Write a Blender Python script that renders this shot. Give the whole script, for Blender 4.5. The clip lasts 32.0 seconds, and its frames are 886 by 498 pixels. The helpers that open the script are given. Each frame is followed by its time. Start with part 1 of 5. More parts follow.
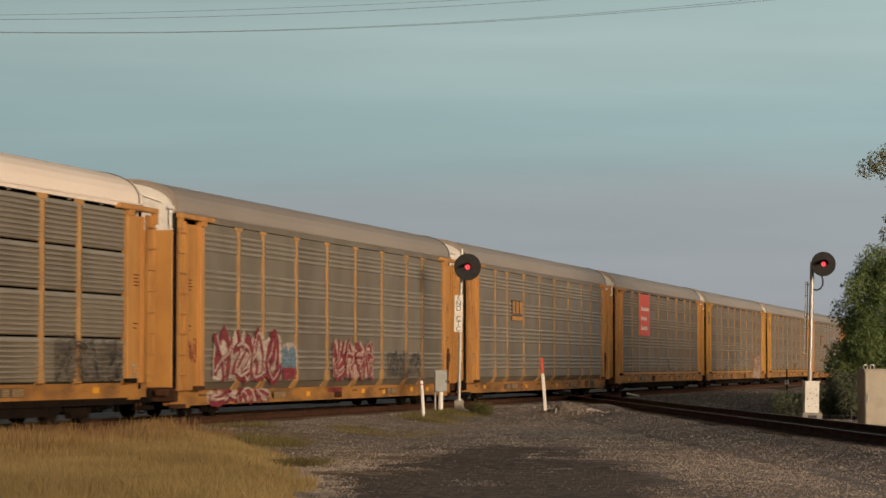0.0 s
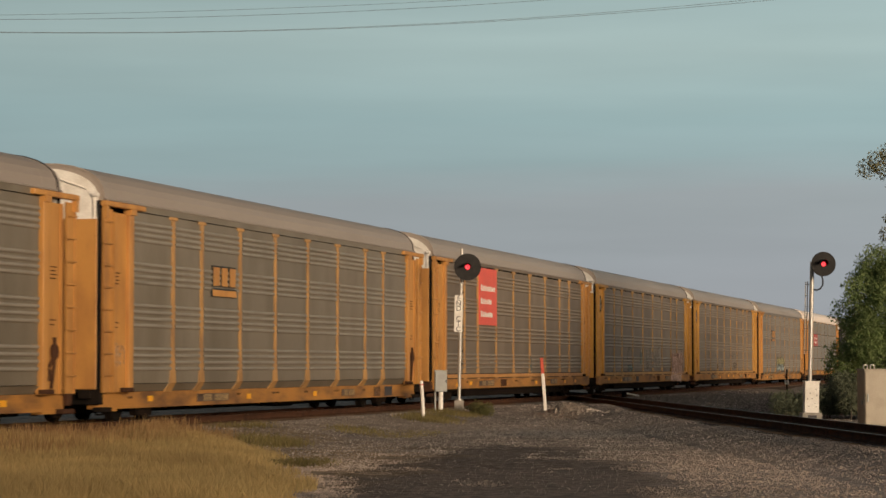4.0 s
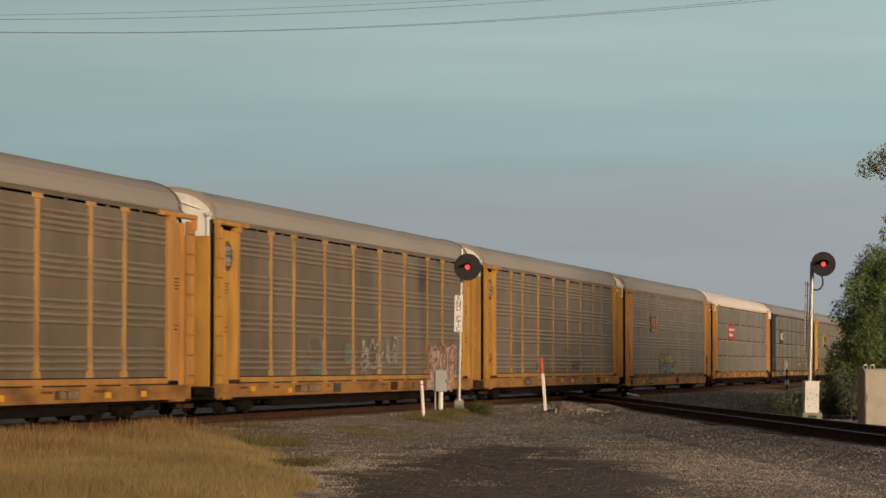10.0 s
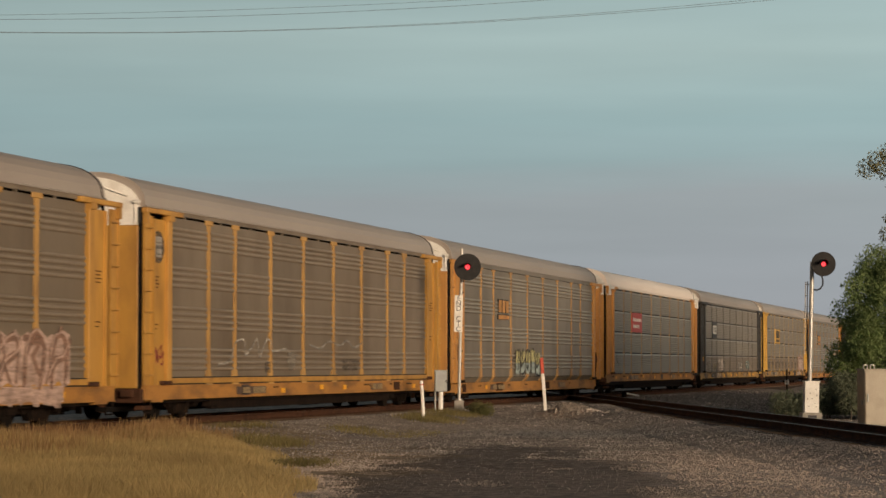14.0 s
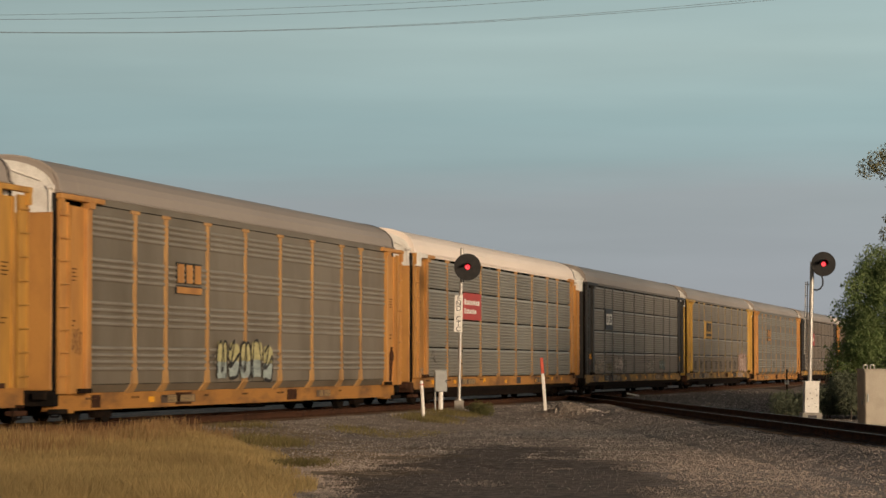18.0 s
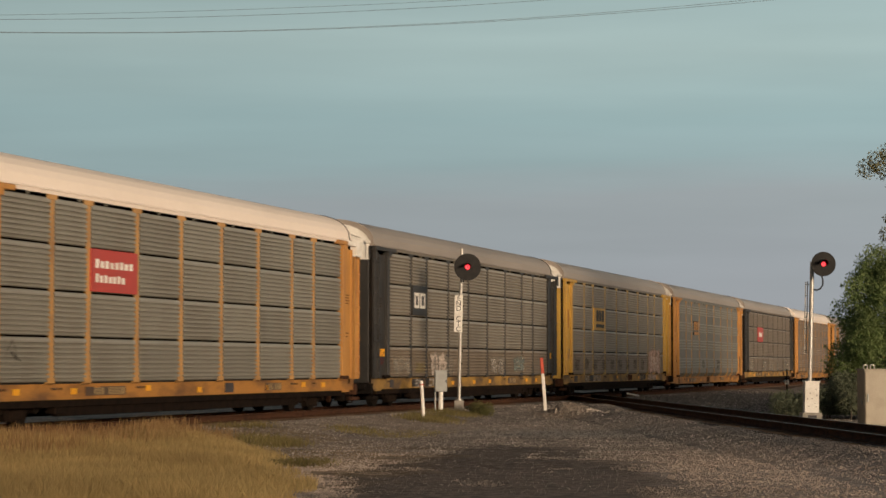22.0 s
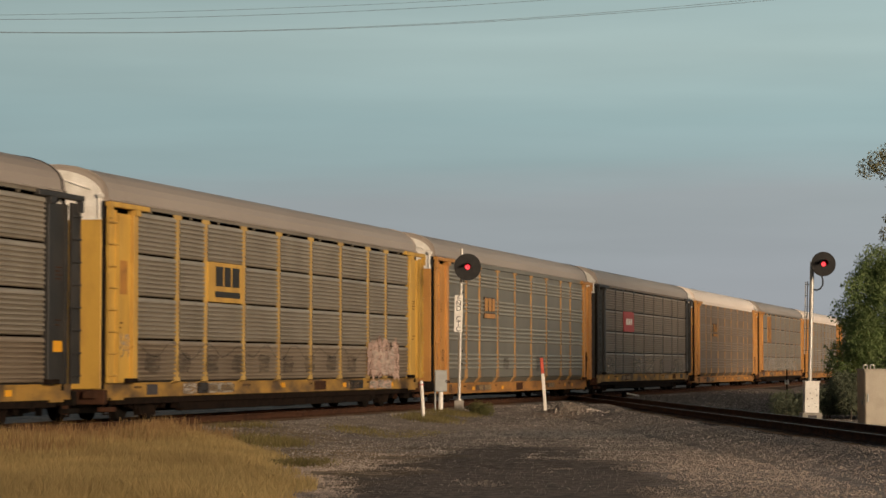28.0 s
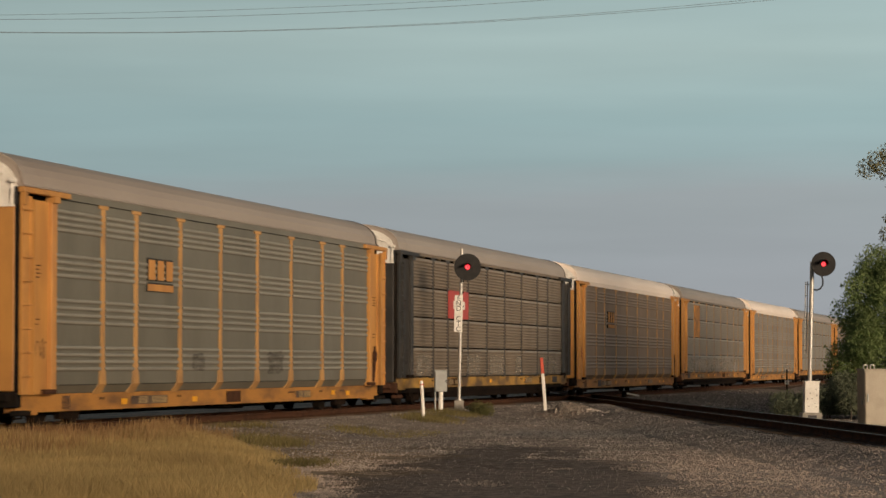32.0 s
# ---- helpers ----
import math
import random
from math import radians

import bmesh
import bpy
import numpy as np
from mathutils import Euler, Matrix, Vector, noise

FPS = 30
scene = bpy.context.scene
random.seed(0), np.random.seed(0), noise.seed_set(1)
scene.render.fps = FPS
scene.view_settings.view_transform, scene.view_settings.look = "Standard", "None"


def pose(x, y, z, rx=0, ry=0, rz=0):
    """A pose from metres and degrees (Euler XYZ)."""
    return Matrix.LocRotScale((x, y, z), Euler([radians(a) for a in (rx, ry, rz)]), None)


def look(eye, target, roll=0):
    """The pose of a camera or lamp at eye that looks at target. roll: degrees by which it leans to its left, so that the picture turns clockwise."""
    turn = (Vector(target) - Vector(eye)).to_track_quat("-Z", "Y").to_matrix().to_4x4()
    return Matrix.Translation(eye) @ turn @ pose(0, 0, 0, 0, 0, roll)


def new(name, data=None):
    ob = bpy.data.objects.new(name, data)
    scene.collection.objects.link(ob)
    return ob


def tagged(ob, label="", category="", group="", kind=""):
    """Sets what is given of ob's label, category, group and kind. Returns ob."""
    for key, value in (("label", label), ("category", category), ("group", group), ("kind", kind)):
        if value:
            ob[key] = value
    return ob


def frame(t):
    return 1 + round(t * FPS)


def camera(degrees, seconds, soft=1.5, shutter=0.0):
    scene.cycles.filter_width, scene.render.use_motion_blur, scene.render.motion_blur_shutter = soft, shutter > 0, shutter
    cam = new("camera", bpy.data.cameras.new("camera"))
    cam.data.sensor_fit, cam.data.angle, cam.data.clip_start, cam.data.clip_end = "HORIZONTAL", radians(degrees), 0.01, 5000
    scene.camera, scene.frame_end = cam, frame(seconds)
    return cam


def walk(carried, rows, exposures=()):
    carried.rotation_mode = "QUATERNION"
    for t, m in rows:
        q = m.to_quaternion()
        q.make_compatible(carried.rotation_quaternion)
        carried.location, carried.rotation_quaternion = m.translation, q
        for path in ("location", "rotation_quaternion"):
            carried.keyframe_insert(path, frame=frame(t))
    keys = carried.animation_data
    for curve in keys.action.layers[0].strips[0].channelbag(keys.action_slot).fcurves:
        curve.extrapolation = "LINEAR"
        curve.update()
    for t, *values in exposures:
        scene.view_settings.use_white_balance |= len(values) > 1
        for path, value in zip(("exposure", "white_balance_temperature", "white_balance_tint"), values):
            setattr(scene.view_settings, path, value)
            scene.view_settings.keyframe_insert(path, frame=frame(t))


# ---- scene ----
H_EYE = 1.26            # lens above the rail heads, which lie at z = 0
HEAD = radians(14.34)    # the train's track runs this far to the right of the view
DIST = 22.06             # from the lens to that track's centre line
cam = camera(20.15, 32.0, soft=1.5, shutter=0.5)
walk(cam, [(0, pose(0, 0, H_EYE, 92.686, 0, 0)), (32.0, pose(0, 0, H_EYE, 92.686, 0, 0))], exposures=[(0, 0.0), (32.0, 0.0)])

# ---- world and light ----
SUN_EL, SUN_AZ = radians(6), radians(147)      # azimuth clockwise from the view
world = bpy.data.worlds.new("world")
scene.world = world
world.use_nodes = True
wn = world.node_tree
sky = wn.nodes.new("ShaderNodeTexSky")
sky.sky_type, sky.sun_disc = "NISHITA", False
sky.sun_elevation, sky.sun_rotation = SUN_EL, SUN_AZ
sky.dust_density, sky.air_density = 1.5, 1.0
tone = wn.nodes.new("ShaderNodeHueSaturation")
tone.inputs["Saturation"].default_value = 0.6
wn.links.new(sky.outputs[0], tone.inputs["Color"])
wn.links.new(tone.outputs[0], wn.nodes["Background"].inputs[0])
wn.nodes["Background"].inputs[1].default_value = 0.05
sun = new("sun", bpy.data.lights.new("sun", "SUN"))
sun.data.energy, sun.data.angle, sun.data.color = 4.55, radians(23.0), (1.0, 0.77, 0.54)
sun.matrix_world = look((60 * math.sin(SUN_AZ), 60 * math.cos(SUN_AZ), 60 * math.tan(SUN_EL)), (0, 0, 0))


# ---- materials ----
def mat(name, colour, rough=0.7, metal=0.0, dark=None, scale=3.0, grain=40.0, bump=0.15, spread=0.0, amount=0.5, stretch=(1, 1, 1), depth=0.01, lean=0.55, fleck=0.22, gloss=0.5):
    """A surface with stains of a second colour, fine grain and relief; spread varies it from object to object."""
    m = bpy.data.materials.new(name)
    m.use_nodes = True
    n, l = m.node_tree.nodes, m.node_tree.links
    b = n["Principled BSDF"]
    b.inputs["Roughness"].default_value, b.inputs["Metallic"].default_value = rough, metal
    b.inputs["Specular IOR Level"].default_value = gloss
    co = n.new("ShaderNodeTexCoord")
    mp = n.new("ShaderNodeMapping")
    mp.inputs["Scale"].default_value = stretch
    info = n.new("ShaderNodeObjectInfo")
    l.new(co.outputs["Object"], mp.inputs[0])
    off = n.new("ShaderNodeMath")
    off.operation = "MULTIPLY"
    off.inputs[1].default_value = 37.0
    l.new(info.outputs["Random"], off.inputs[0])
    l.new(off.outputs[0], mp.inputs["Location"])
    big, fine = n.new("ShaderNodeTexNoise"), n.new("ShaderNodeTexNoise")
    big.inputs["Scale"].default_value, big.inputs["Detail"].default_value = scale, 6
    fine.inputs["Scale"].default_value, fine.inputs["Detail"].default_value = grain, 4
    for t in (big, fine):
        l.new(mp.outputs[0], t.inputs["Vector"])
    ramp = n.new("ShaderNodeMapRange")
    ramp.inputs[1].default_value, ramp.inputs[2].default_value = lean - 0.12, lean + 0.14
    ramp.inputs[4].default_value = amount
    l.new(big.outputs[0], ramp.inputs[0])
    mix = n.new("ShaderNodeMix")
    mix.data_type = "RGBA"
    mix.inputs[6].default_value = (*colour, 1)
    mix.inputs[7].default_value = (*(dark or [c * 0.55 for c in colour]), 1)
    l.new(ramp.outputs[0], mix.inputs[0])
    val = n.new("ShaderNodeMapRange")
    val.inputs[3].default_value, val.inputs[4].default_value = 1 - fleck, 1 + fleck
    l.new(fine.outputs[0], val.inputs[0])
    rnd = n.new("ShaderNodeMapRange")
    rnd.inputs[3].default_value, rnd.inputs[4].default_value = 1 - spread, 1 + spread
    l.new(info.outputs["Random"], rnd.inputs[0])
    both = n.new("ShaderNodeMath")
    both.operation = "MULTIPLY"
    l.new(val.outputs[0], both.inputs[0])
    l.new(rnd.outputs[0], both.inputs[1])
    hsv = n.new("ShaderNodeHueSaturation")
    l.new(mix.outputs[2], hsv.inputs["Color"])
    l.new(both.outputs[0], hsv.inputs["Value"])
    l.new(hsv.outputs[0], b.inputs["Base Color"])
    bp = n.new("ShaderNodeBump")
    bp.inputs["Strength"].default_value, bp.inputs["Distance"].default_value = bump, depth
    l.new(fine.outputs[0], bp.inputs["Height"])
    l.new(bp.outputs[0], b.inputs["Normal"])
    return m


def glow(name, colour, strength):
    m = bpy.data.materials.new(name)
    m.use_nodes = True
    b = m.node_tree.nodes["Principled BSDF"]
    b.inputs["Base Color"].default_value = (*colour, 1)
    b.inputs["Emission Color"].default_value = (*colour, 1)
    b.inputs["Emission Strength"].default_value = strength
    return m


ORANGE = mat("orange_paint", (0.53, 0.262, 0.072), 0.5, 0, (0.30, 0.135, 0.048), 1.6, 30, 0.05, 0.06, 0.6, (1, 1.3, 0.45), fleck=0.08)
YELLOW = mat("yellow_paint", (0.58, 0.35, 0.07), 0.5, 0, (0.33, 0.19, 0.05), 1.6, 30, 0.05, 0.06, 0.6, (1, 1.3, 0.45), fleck=0.08)
YELLOW_O = mat("amber_paint", (0.52, 0.275, 0.058), 0.5, 0, (0.28, 0.14, 0.042), 1.6, 30, 0.05, 0.06, 0.65, (1, 1.3, 0.45), fleck=0.08)
POST_PAINT = {"orange_paint": mat("dull_orange_paint", (0.51, 0.285, 0.10), 0.55, 0, (0.27, 0.15, 0.07), 1.6, 30, 0.05, 0.06, 0.7),
              "yellow_paint": mat("dull_yellow_paint", (0.52, 0.34, 0.10), 0.55, 0, (0.33, 0.2, 0.075), 1.6, 30, 0.05, 0.06, 0.7),
              "amber_paint": mat("dull_amber_paint", (0.50, 0.285, 0.085), 0.55, 0, (0.27, 0.15, 0.06), 1.6, 30, 0.05, 0.06, 0.7)}
BLACK = mat("black_paint", (0.0315, 0.0301, 0.0294), 0.5, 0, (0.063, 0.056, 0.049), 1.6, 30, 0.05, 0.1, 0.6)
SILL = mat("sill_paint", (0.43, 0.205, 0.052), 0.6, 0, (0.15, 0.078, 0.038), 1.5, 25, 0.08, 0.05, 0.95, (1, 0.5, 1.6), 0.01, 0.56, gloss=0.3)
SILL_Y = mat("yellow_sill_paint", (0.43, 0.25, 0.06), 0.6, 0, (0.11, 0.072, 0.042), 1.3, 25, 0.08, 0.05, 1.0, (1, 0.7, 1.6), 0.01, 0.51, gloss=0.3)
GALV = mat("galvanised_sheet", (0.275, 0.235, 0.182), 0.45, 0.3, (0.19, 0.158, 0.115), 0.9, 20, 0.05, 0.10, 0.8, (0.8, 0.8, 0.28), fleck=0.1)
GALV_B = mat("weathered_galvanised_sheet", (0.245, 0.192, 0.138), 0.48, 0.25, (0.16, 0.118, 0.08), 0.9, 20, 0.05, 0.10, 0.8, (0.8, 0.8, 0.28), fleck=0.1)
GALV_L = mat("pale_galvanised_sheet", (0.29, 0.279, 0.24), 0.45, 0.3, (0.236, 0.214, 0.176), 0.9, 20, 0.05, 0.10, 0.8, (0.84, 0.84, 0.294), fleck=0.1)
GALV_C = mat("greenish_galvanised_sheet", (0.222, 0.21, 0.172), 0.45, 0.3, (0.17, 0.16, 0.13), 0.9, 20, 0.05, 0.10, 0.8, (0.8, 0.8, 0.28), fleck=0.1)
GALV_R = mat("rust_stained_sheet", (0.225, 0.165, 0.116), 0.55, 0.15, (0.16, 0.116, 0.08), 0.9, 20, 0.05, 0.08, 0.8, (0.8, 0.8, 0.3), fleck=0.1)
# Lighter copies of the sheets for rib crests: caught light put into the colour.
LIT_RIDGE = {"greenish_galvanised_sheet": mat("greenish_galvanised_ridge", (0.323, 0.311, 0.269), 0.45, 0.2, (0.28, 0.27, 0.23), 0.9, 20, 0.05, 0.05, 0.8),
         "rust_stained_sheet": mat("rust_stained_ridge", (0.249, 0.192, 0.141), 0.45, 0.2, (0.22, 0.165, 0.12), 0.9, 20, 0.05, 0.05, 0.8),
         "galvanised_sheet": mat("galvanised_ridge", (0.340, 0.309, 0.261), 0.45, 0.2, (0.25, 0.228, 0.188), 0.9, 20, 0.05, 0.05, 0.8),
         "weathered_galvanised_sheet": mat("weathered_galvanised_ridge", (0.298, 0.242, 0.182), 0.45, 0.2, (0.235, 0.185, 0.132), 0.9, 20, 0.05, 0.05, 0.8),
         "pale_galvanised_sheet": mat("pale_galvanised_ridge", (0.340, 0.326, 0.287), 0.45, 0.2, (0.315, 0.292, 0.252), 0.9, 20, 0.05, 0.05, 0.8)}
ROOF = mat("grey_roof_sheet", (0.40, 0.345, 0.302), 0.5, 0.2, (0.33, 0.28, 0.243), 0.5, 12, 0.02, 0.06, 0.7, (1, 0.3, 1), fleck=0.04)
ROOF_W = mat("white_roof_paint", (0.88, 0.78, 0.70), 0.5, 0.0, (0.76, 0.66, 0.58), 0.5, 12, 0.02, 0.04, 0.6, (1, 0.3, 1), fleck=0.03)
WHITE = mat("white_paint", (0.84, 0.81, 0.76), 0.5, 0, (0.6, 0.55, 0.48), 3, 30, 0.08, 0.05, 0.6)
# Dirty steel; on the load space and far sill it carries shade.
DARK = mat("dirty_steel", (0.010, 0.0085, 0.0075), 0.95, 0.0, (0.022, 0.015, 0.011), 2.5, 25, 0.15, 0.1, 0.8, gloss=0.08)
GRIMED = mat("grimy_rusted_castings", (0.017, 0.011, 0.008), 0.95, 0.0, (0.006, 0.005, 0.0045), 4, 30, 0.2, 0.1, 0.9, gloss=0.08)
RUST = mat("rusty_steel", (0.075, 0.036, 0.022), 0.9, 0.0, (0.03, 0.018, 0.013), 4, 40, 0.2, 0.1, 0.7, gloss=0.08)
RAILTOP = mat("worn_rail_head", (0.28, 0.235, 0.205), 0.45, 0.6, (0.15, 0.105, 0.08), 4, 40, 0.05, 0.0, 0.4)
GREEN_MARK = mat("dark_grime", (0.06, 0.055, 0.06), 0.7, 0)
TIE = mat("weathered_timber", (0.15, 0.105, 0.075), 0.9, 0, (0.07, 0.05, 0.04), 3, 30, 0.3, 0.25, 0.7, (1, 6, 6), gloss=0.08)
CONCRETE = mat("weathered_concrete", (0.36, 0.33, 0.29), 0.9, 0, (0.2, 0.18, 0.155), 4, 50, 0.3, 0.05, 0.7)
SILVER = mat("aluminium_paint", (0.48, 0.46, 0.43), 0.45, 0.4, (0.38, 0.35, 0.32), 5, 40, 0.06, 0.05, 0.5)
CABINET = mat("cream_metal", (0.37, 0.32, 0.25), 0.5, 0.1, (0.27, 0.23, 0.18), 3, 40, 0.05, 0.0, 0.6)
GREYBOX = mat("grey_enamel", (0.36, 0.37, 0.36), 0.5, 0.1, (0.26, 0.26, 0.25), 3, 40, 0.05, 0.03, 0.5)
# Black sheet; also stands for shade in the sill gap and door slot.
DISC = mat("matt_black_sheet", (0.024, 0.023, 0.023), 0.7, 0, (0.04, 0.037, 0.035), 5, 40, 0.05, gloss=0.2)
REDPOST = mat("faded_red_paint", (0.62, 0.09, 0.05), 0.6)
REDSIGN = mat("red_sign_paint", (0.76, 0.12, 0.085), 0.5, 0, (0.62, 0.12, 0.085), 2, 30, 0.05)
REDSIGN_D = mat("deep_red_sign_paint", (0.48, 0.07, 0.06), 0.5, 0, (0.40, 0.08, 0.07), 2, 30, 0.05)
LETTER = mat("black_lettering", (0.03, 0.03, 0.03), 0.6)
# Haze before the wires is put into this paler grey.
WIRE = mat("weathered_wire", (0.12, 0.12, 0.12), 0.6, 0.3, (0.08, 0.08, 0.08), 2, 30, 0.05)
LENS = glow("lit_red_lens", (0.85, 0.012, 0.025), 1.0)
LENS_CORE = glow("lit_red_lens_core", (1.0, 0.13, 0.15), 1.2)


def paint(name, c):
    return mat(name, c, 0.55, 0, [v * 0.75 for v in c], 4, 40, 0.05)


def spray(name, c, cover=0.85, worn=0.35):
    """Thin sprayed paint that has weathered off in streaks along the ribs."""
    m = mat(name, c, 0.65, 0, [v * 0.6 for v in c], 2.5, 30, 0.05, 0.08, 0.8)
    n, l = m.node_tree.nodes, m.node_tree.links
    co, mp, no = n.new("ShaderNodeTexCoord"), n.new("ShaderNodeMapping"), n.new("ShaderNodeTexNoise")
    mp.inputs["Scale"].default_value = (1, 1.1, 9)
    no.inputs["Scale"].default_value, no.inputs["Detail"].default_value, no.inputs["Roughness"].default_value = 1.6, 8, 0.65
    l.new(co.outputs["Object"], mp.inputs[0])
    l.new(mp.outputs[0], no.inputs["Vector"])
    mr = n.new("ShaderNodeMapRange")
    mr.inputs[1].default_value, mr.inputs[2].default_value = 0.36, 0.60
    mr.inputs[3].default_value, mr.inputs[4].default_value = cover - worn, cover
    l.new(no.outputs[0], mr.inputs[0])
    l.new(mr.outputs[0], n["Principled BSDF"].inputs["Alpha"])
    return m


REFLECT = paint("amber_reflector", (0.85, 0.40, 0.02))
DATA_TAN, DATA_DARK = paint("faded_data_field", (0.36, 0.26, 0.13)), paint("dull_data_plate", (0.10, 0.065, 0.045))
SMEAR = spray("brown_smear", (0.12, 0.07, 0.045), 0.8, 0.5)
P_WHITE, P_PINK = spray("white_spray", (0.66, 0.55, 0.47), 0.9, 0.45), spray("pink_spray", (0.62, 0.44, 0.37), 0.92, 0.4)
P_MAROON, P_BLUE = spray("maroon_spray", (0.26, 0.035, 0.05), 0.95, 0.35), spray("blue_spray", (0.17, 0.27, 0.36), 0.85, 0.4)
P_GREY, P_BLACK = spray("grey_spray", (0.10, 0.095, 0.09), 0.6, 0.45), spray("black_spray", (0.035, 0.033, 0.035), 0.95, 0.25)
P_YELLOW, P_MINT = spray("yellow_spray", (0.60, 0.55, 0.27), 0.95, 0.25), spray("pale_blue_spray", (0.44, 0.52, 0.51), 0.95, 0.25)
P_PALEBROWN = spray("brownish_spray", (0.30, 0.17, 0.12), 0.85, 0.4)
P_PALE2 = spray("dull_white_spray", (0.55, 0.5, 0.45), 0.6, 0.5)
P_PALE = spray("pale_spray", (0.50, 0.46, 0.41), 0.75, 0.45)
P_FAINT = spray("faint_pale_spray", (0.42, 0.38, 0.32), 0.42, 0.4)
P_TEAL = spray("faint_teal_spray", (0.24, 0.32, 0.31), 0.6, 0.4)
P_DUSK = spray("faint_dark_spray", (0.07, 0.06, 0.055), 0.45, 0.4)


# ---- mesh helpers ----
def part(name, bm, material, parent=None, label=""):
    me = bm
    if isinstance(bm, bmesh.types.BMesh):
        me = bpy.data.meshes.new(name)
        bm.to_mesh(me)
        bm.free()
        me.materials.append(material)
    ob = new(name, me)
    if parent:
        ob.parent = parent
    if label:
        ob["label"] = label
    return ob


def box(bm, x0, x1, y0, y1, z0, z1, bevel=0.0):
    r = bmesh.ops.create_cube(bm, size=1)
    bmesh.ops.scale(bm, vec=(x1 - x0, y1 - y0, z1 - z0), verts=r["verts"])
    bmesh.ops.translate(bm, vec=((x0 + x1) / 2, (y0 + y1) / 2, (z0 + z1) / 2), verts=r["verts"])
    if bevel:
        es = {e for v in r["verts"] for e in v.link_edges}
        bmesh.ops.bevel(bm, geom=list(es), offset=bevel, segments=1, affect="EDGES")
    return bm


def bx(*a):
    return box(bmesh.new(), *a)


def rod(bm, p, q, r, seg=8, r2=None):
    p, q = Vector(p), Vector(q)
    d = q - p
    m = Matrix.Translation((p + q) / 2) @ d.to_track_quat("Z", "Y").to_matrix().to_4x4()
    bmesh.ops.create_cone(bm, cap_ends=True, segments=seg, radius1=r, radius2=r if r2 is None else r2, depth=d.length, matrix=m)
    return bm


def extrude_y(profile, y0, y1, closed=True, rows=1):
    """A profile of (x, z) points drawn along y."""
    bm = bmesh.new()
    rings = [[bm.verts.new((x, y0 + (y1 - y0) * k / rows, z)) for x, z in profile] for k in range(rows + 1)]
    n = len(profile)
    for a, b in zip(rings, rings[1:]):
        for i in range(n if closed else n - 1):
            j = (i + 1) % n
            bm.faces.new((a[i], a[j], b[j], b[i]))
    if closed:
        bm.faces.new(rings[0][::-1])
        bm.faces.new(rings[-1])
    bmesh.ops.recalc_face_normals(bm, faces=bm.faces)
    return bm


def along(s, d=0.0):
    """The place s metres along the train's track from the point beside the lens, d metres to the camera's side of it."""
    return (s * math.sin(HEAD) - (DIST - d) * math.cos(HEAD), s * math.cos(HEAD) + (DIST - d) * math.sin(HEAD))


TURN = -math.degrees(HEAD)
BX, BK = 8.19, -0.0415                    # centre of the crossing track at y = 60, and its drift


def along2(y, d=0.0):
    return (BX + BK * (y - 60) + d, y)


# ---- ground ----
def lift(x, y):
    """Height of the ground: low in the yard, raised to the sleepers along both tracks."""
    d1 = abs((x * math.cos(HEAD) - y * math.sin(HEAD)) + DIST)
    d2 = abs(x - along2(y)[0])
    s = x * math.sin(HEAD) + y * math.cos(HEAD)
    def berm(d, flat, run):
        return max(0.0, min(1.0, (flat + run - d) / run))
    b1 = berm(d1, 3.0 if x * math.cos(HEAD) - y * math.sin(HEAD) + DIST > 0 else 1.9, 2.6)
    b2 = berm(d2, 1.6, 1.6)
    z = -0.43 + 0.235 * max(b1, b2)
    if y < 140 and abs(x) < 40:
        z += 0.03 * noise.noise((x * 0.35, y * 0.2, 0)) + 0.015 * noise.noise((x * 1.3, y * 0.9, 3))
    for mx, my, mr, mh in ((4.0, 82.0, 0.75, 0.42), (4.6, 81.0, 0.7, 0.2), (-0.6, 74.0, 1.6, 0.06), (5.0, 85.5, 1.4, 0.2)):
        z += mh * math.exp(-((x - mx) ** 2 + ((y - my) * 0.45) ** 2) / (mr * mr) * 2)
    return z


def steps(near, fine, far, count):
    a = list(np.arange(near[0], near[1] + 1e-6, fine))
    g = [near[1] + (far - near[1]) * (k / count) ** 3 for k in range(1, count + 1)]
    h = [near[0] - (far + near[0]) * (k / count) ** 3 for k in range(1, count + 1)]
    return sorted(h) + a + g


def stones_mat(name, a, b, c, size):
    m = mat(name, a, 0.95, 0, b, 0.9, 3.0, 0.6, 0, 1.0, depth=0.05, gloss=0.15)
    n, l = m.node_tree.nodes, m.node_tree.links
    bs = n["Principled BSDF"]
    old = bs.inputs["Base Color"].links[0].from_socket
    vo = n.new("ShaderNodeTexVoronoi")
    vo.inputs["Scale"].default_value = size
    co = n.new("ShaderNodeTexCoord")
    l.new(co.outputs["Object"], vo.inputs["Vector"])
    bw = n.new("ShaderNodeSeparateColor")
    l.new(vo.outputs["Color"], bw.inputs[0])
    mr = n.new("ShaderNodeMapRange")
    mr.inputs[3].default_value, mr.inputs[4].default_value = 0.62, 1.38
    l.new(bw.outputs[0], mr.inputs[0])
    hs = n.new("ShaderNodeHueSaturation")
    l.new(old, hs.inputs["Color"])
    l.new(mr.outputs[0], hs.inputs["Value"])
    l.new(hs.outputs[0], bs.inputs["Base Color"])
    bp = n.new("ShaderNodeBump")
    bp.inputs["Strength"].default_value, bp.inputs["Distance"].default_value, bp.invert = 0.5, 0.02, True
    l.new(vo.outputs["Distance"], bp.inputs["Height"])
    l.new(bp.outputs[0], bs.inputs["Normal"])
    return m


GRAVEL = stones_mat("gravel", (0.25, 0.218, 0.192), (0.135, 0.116, 0.101), None, 30)


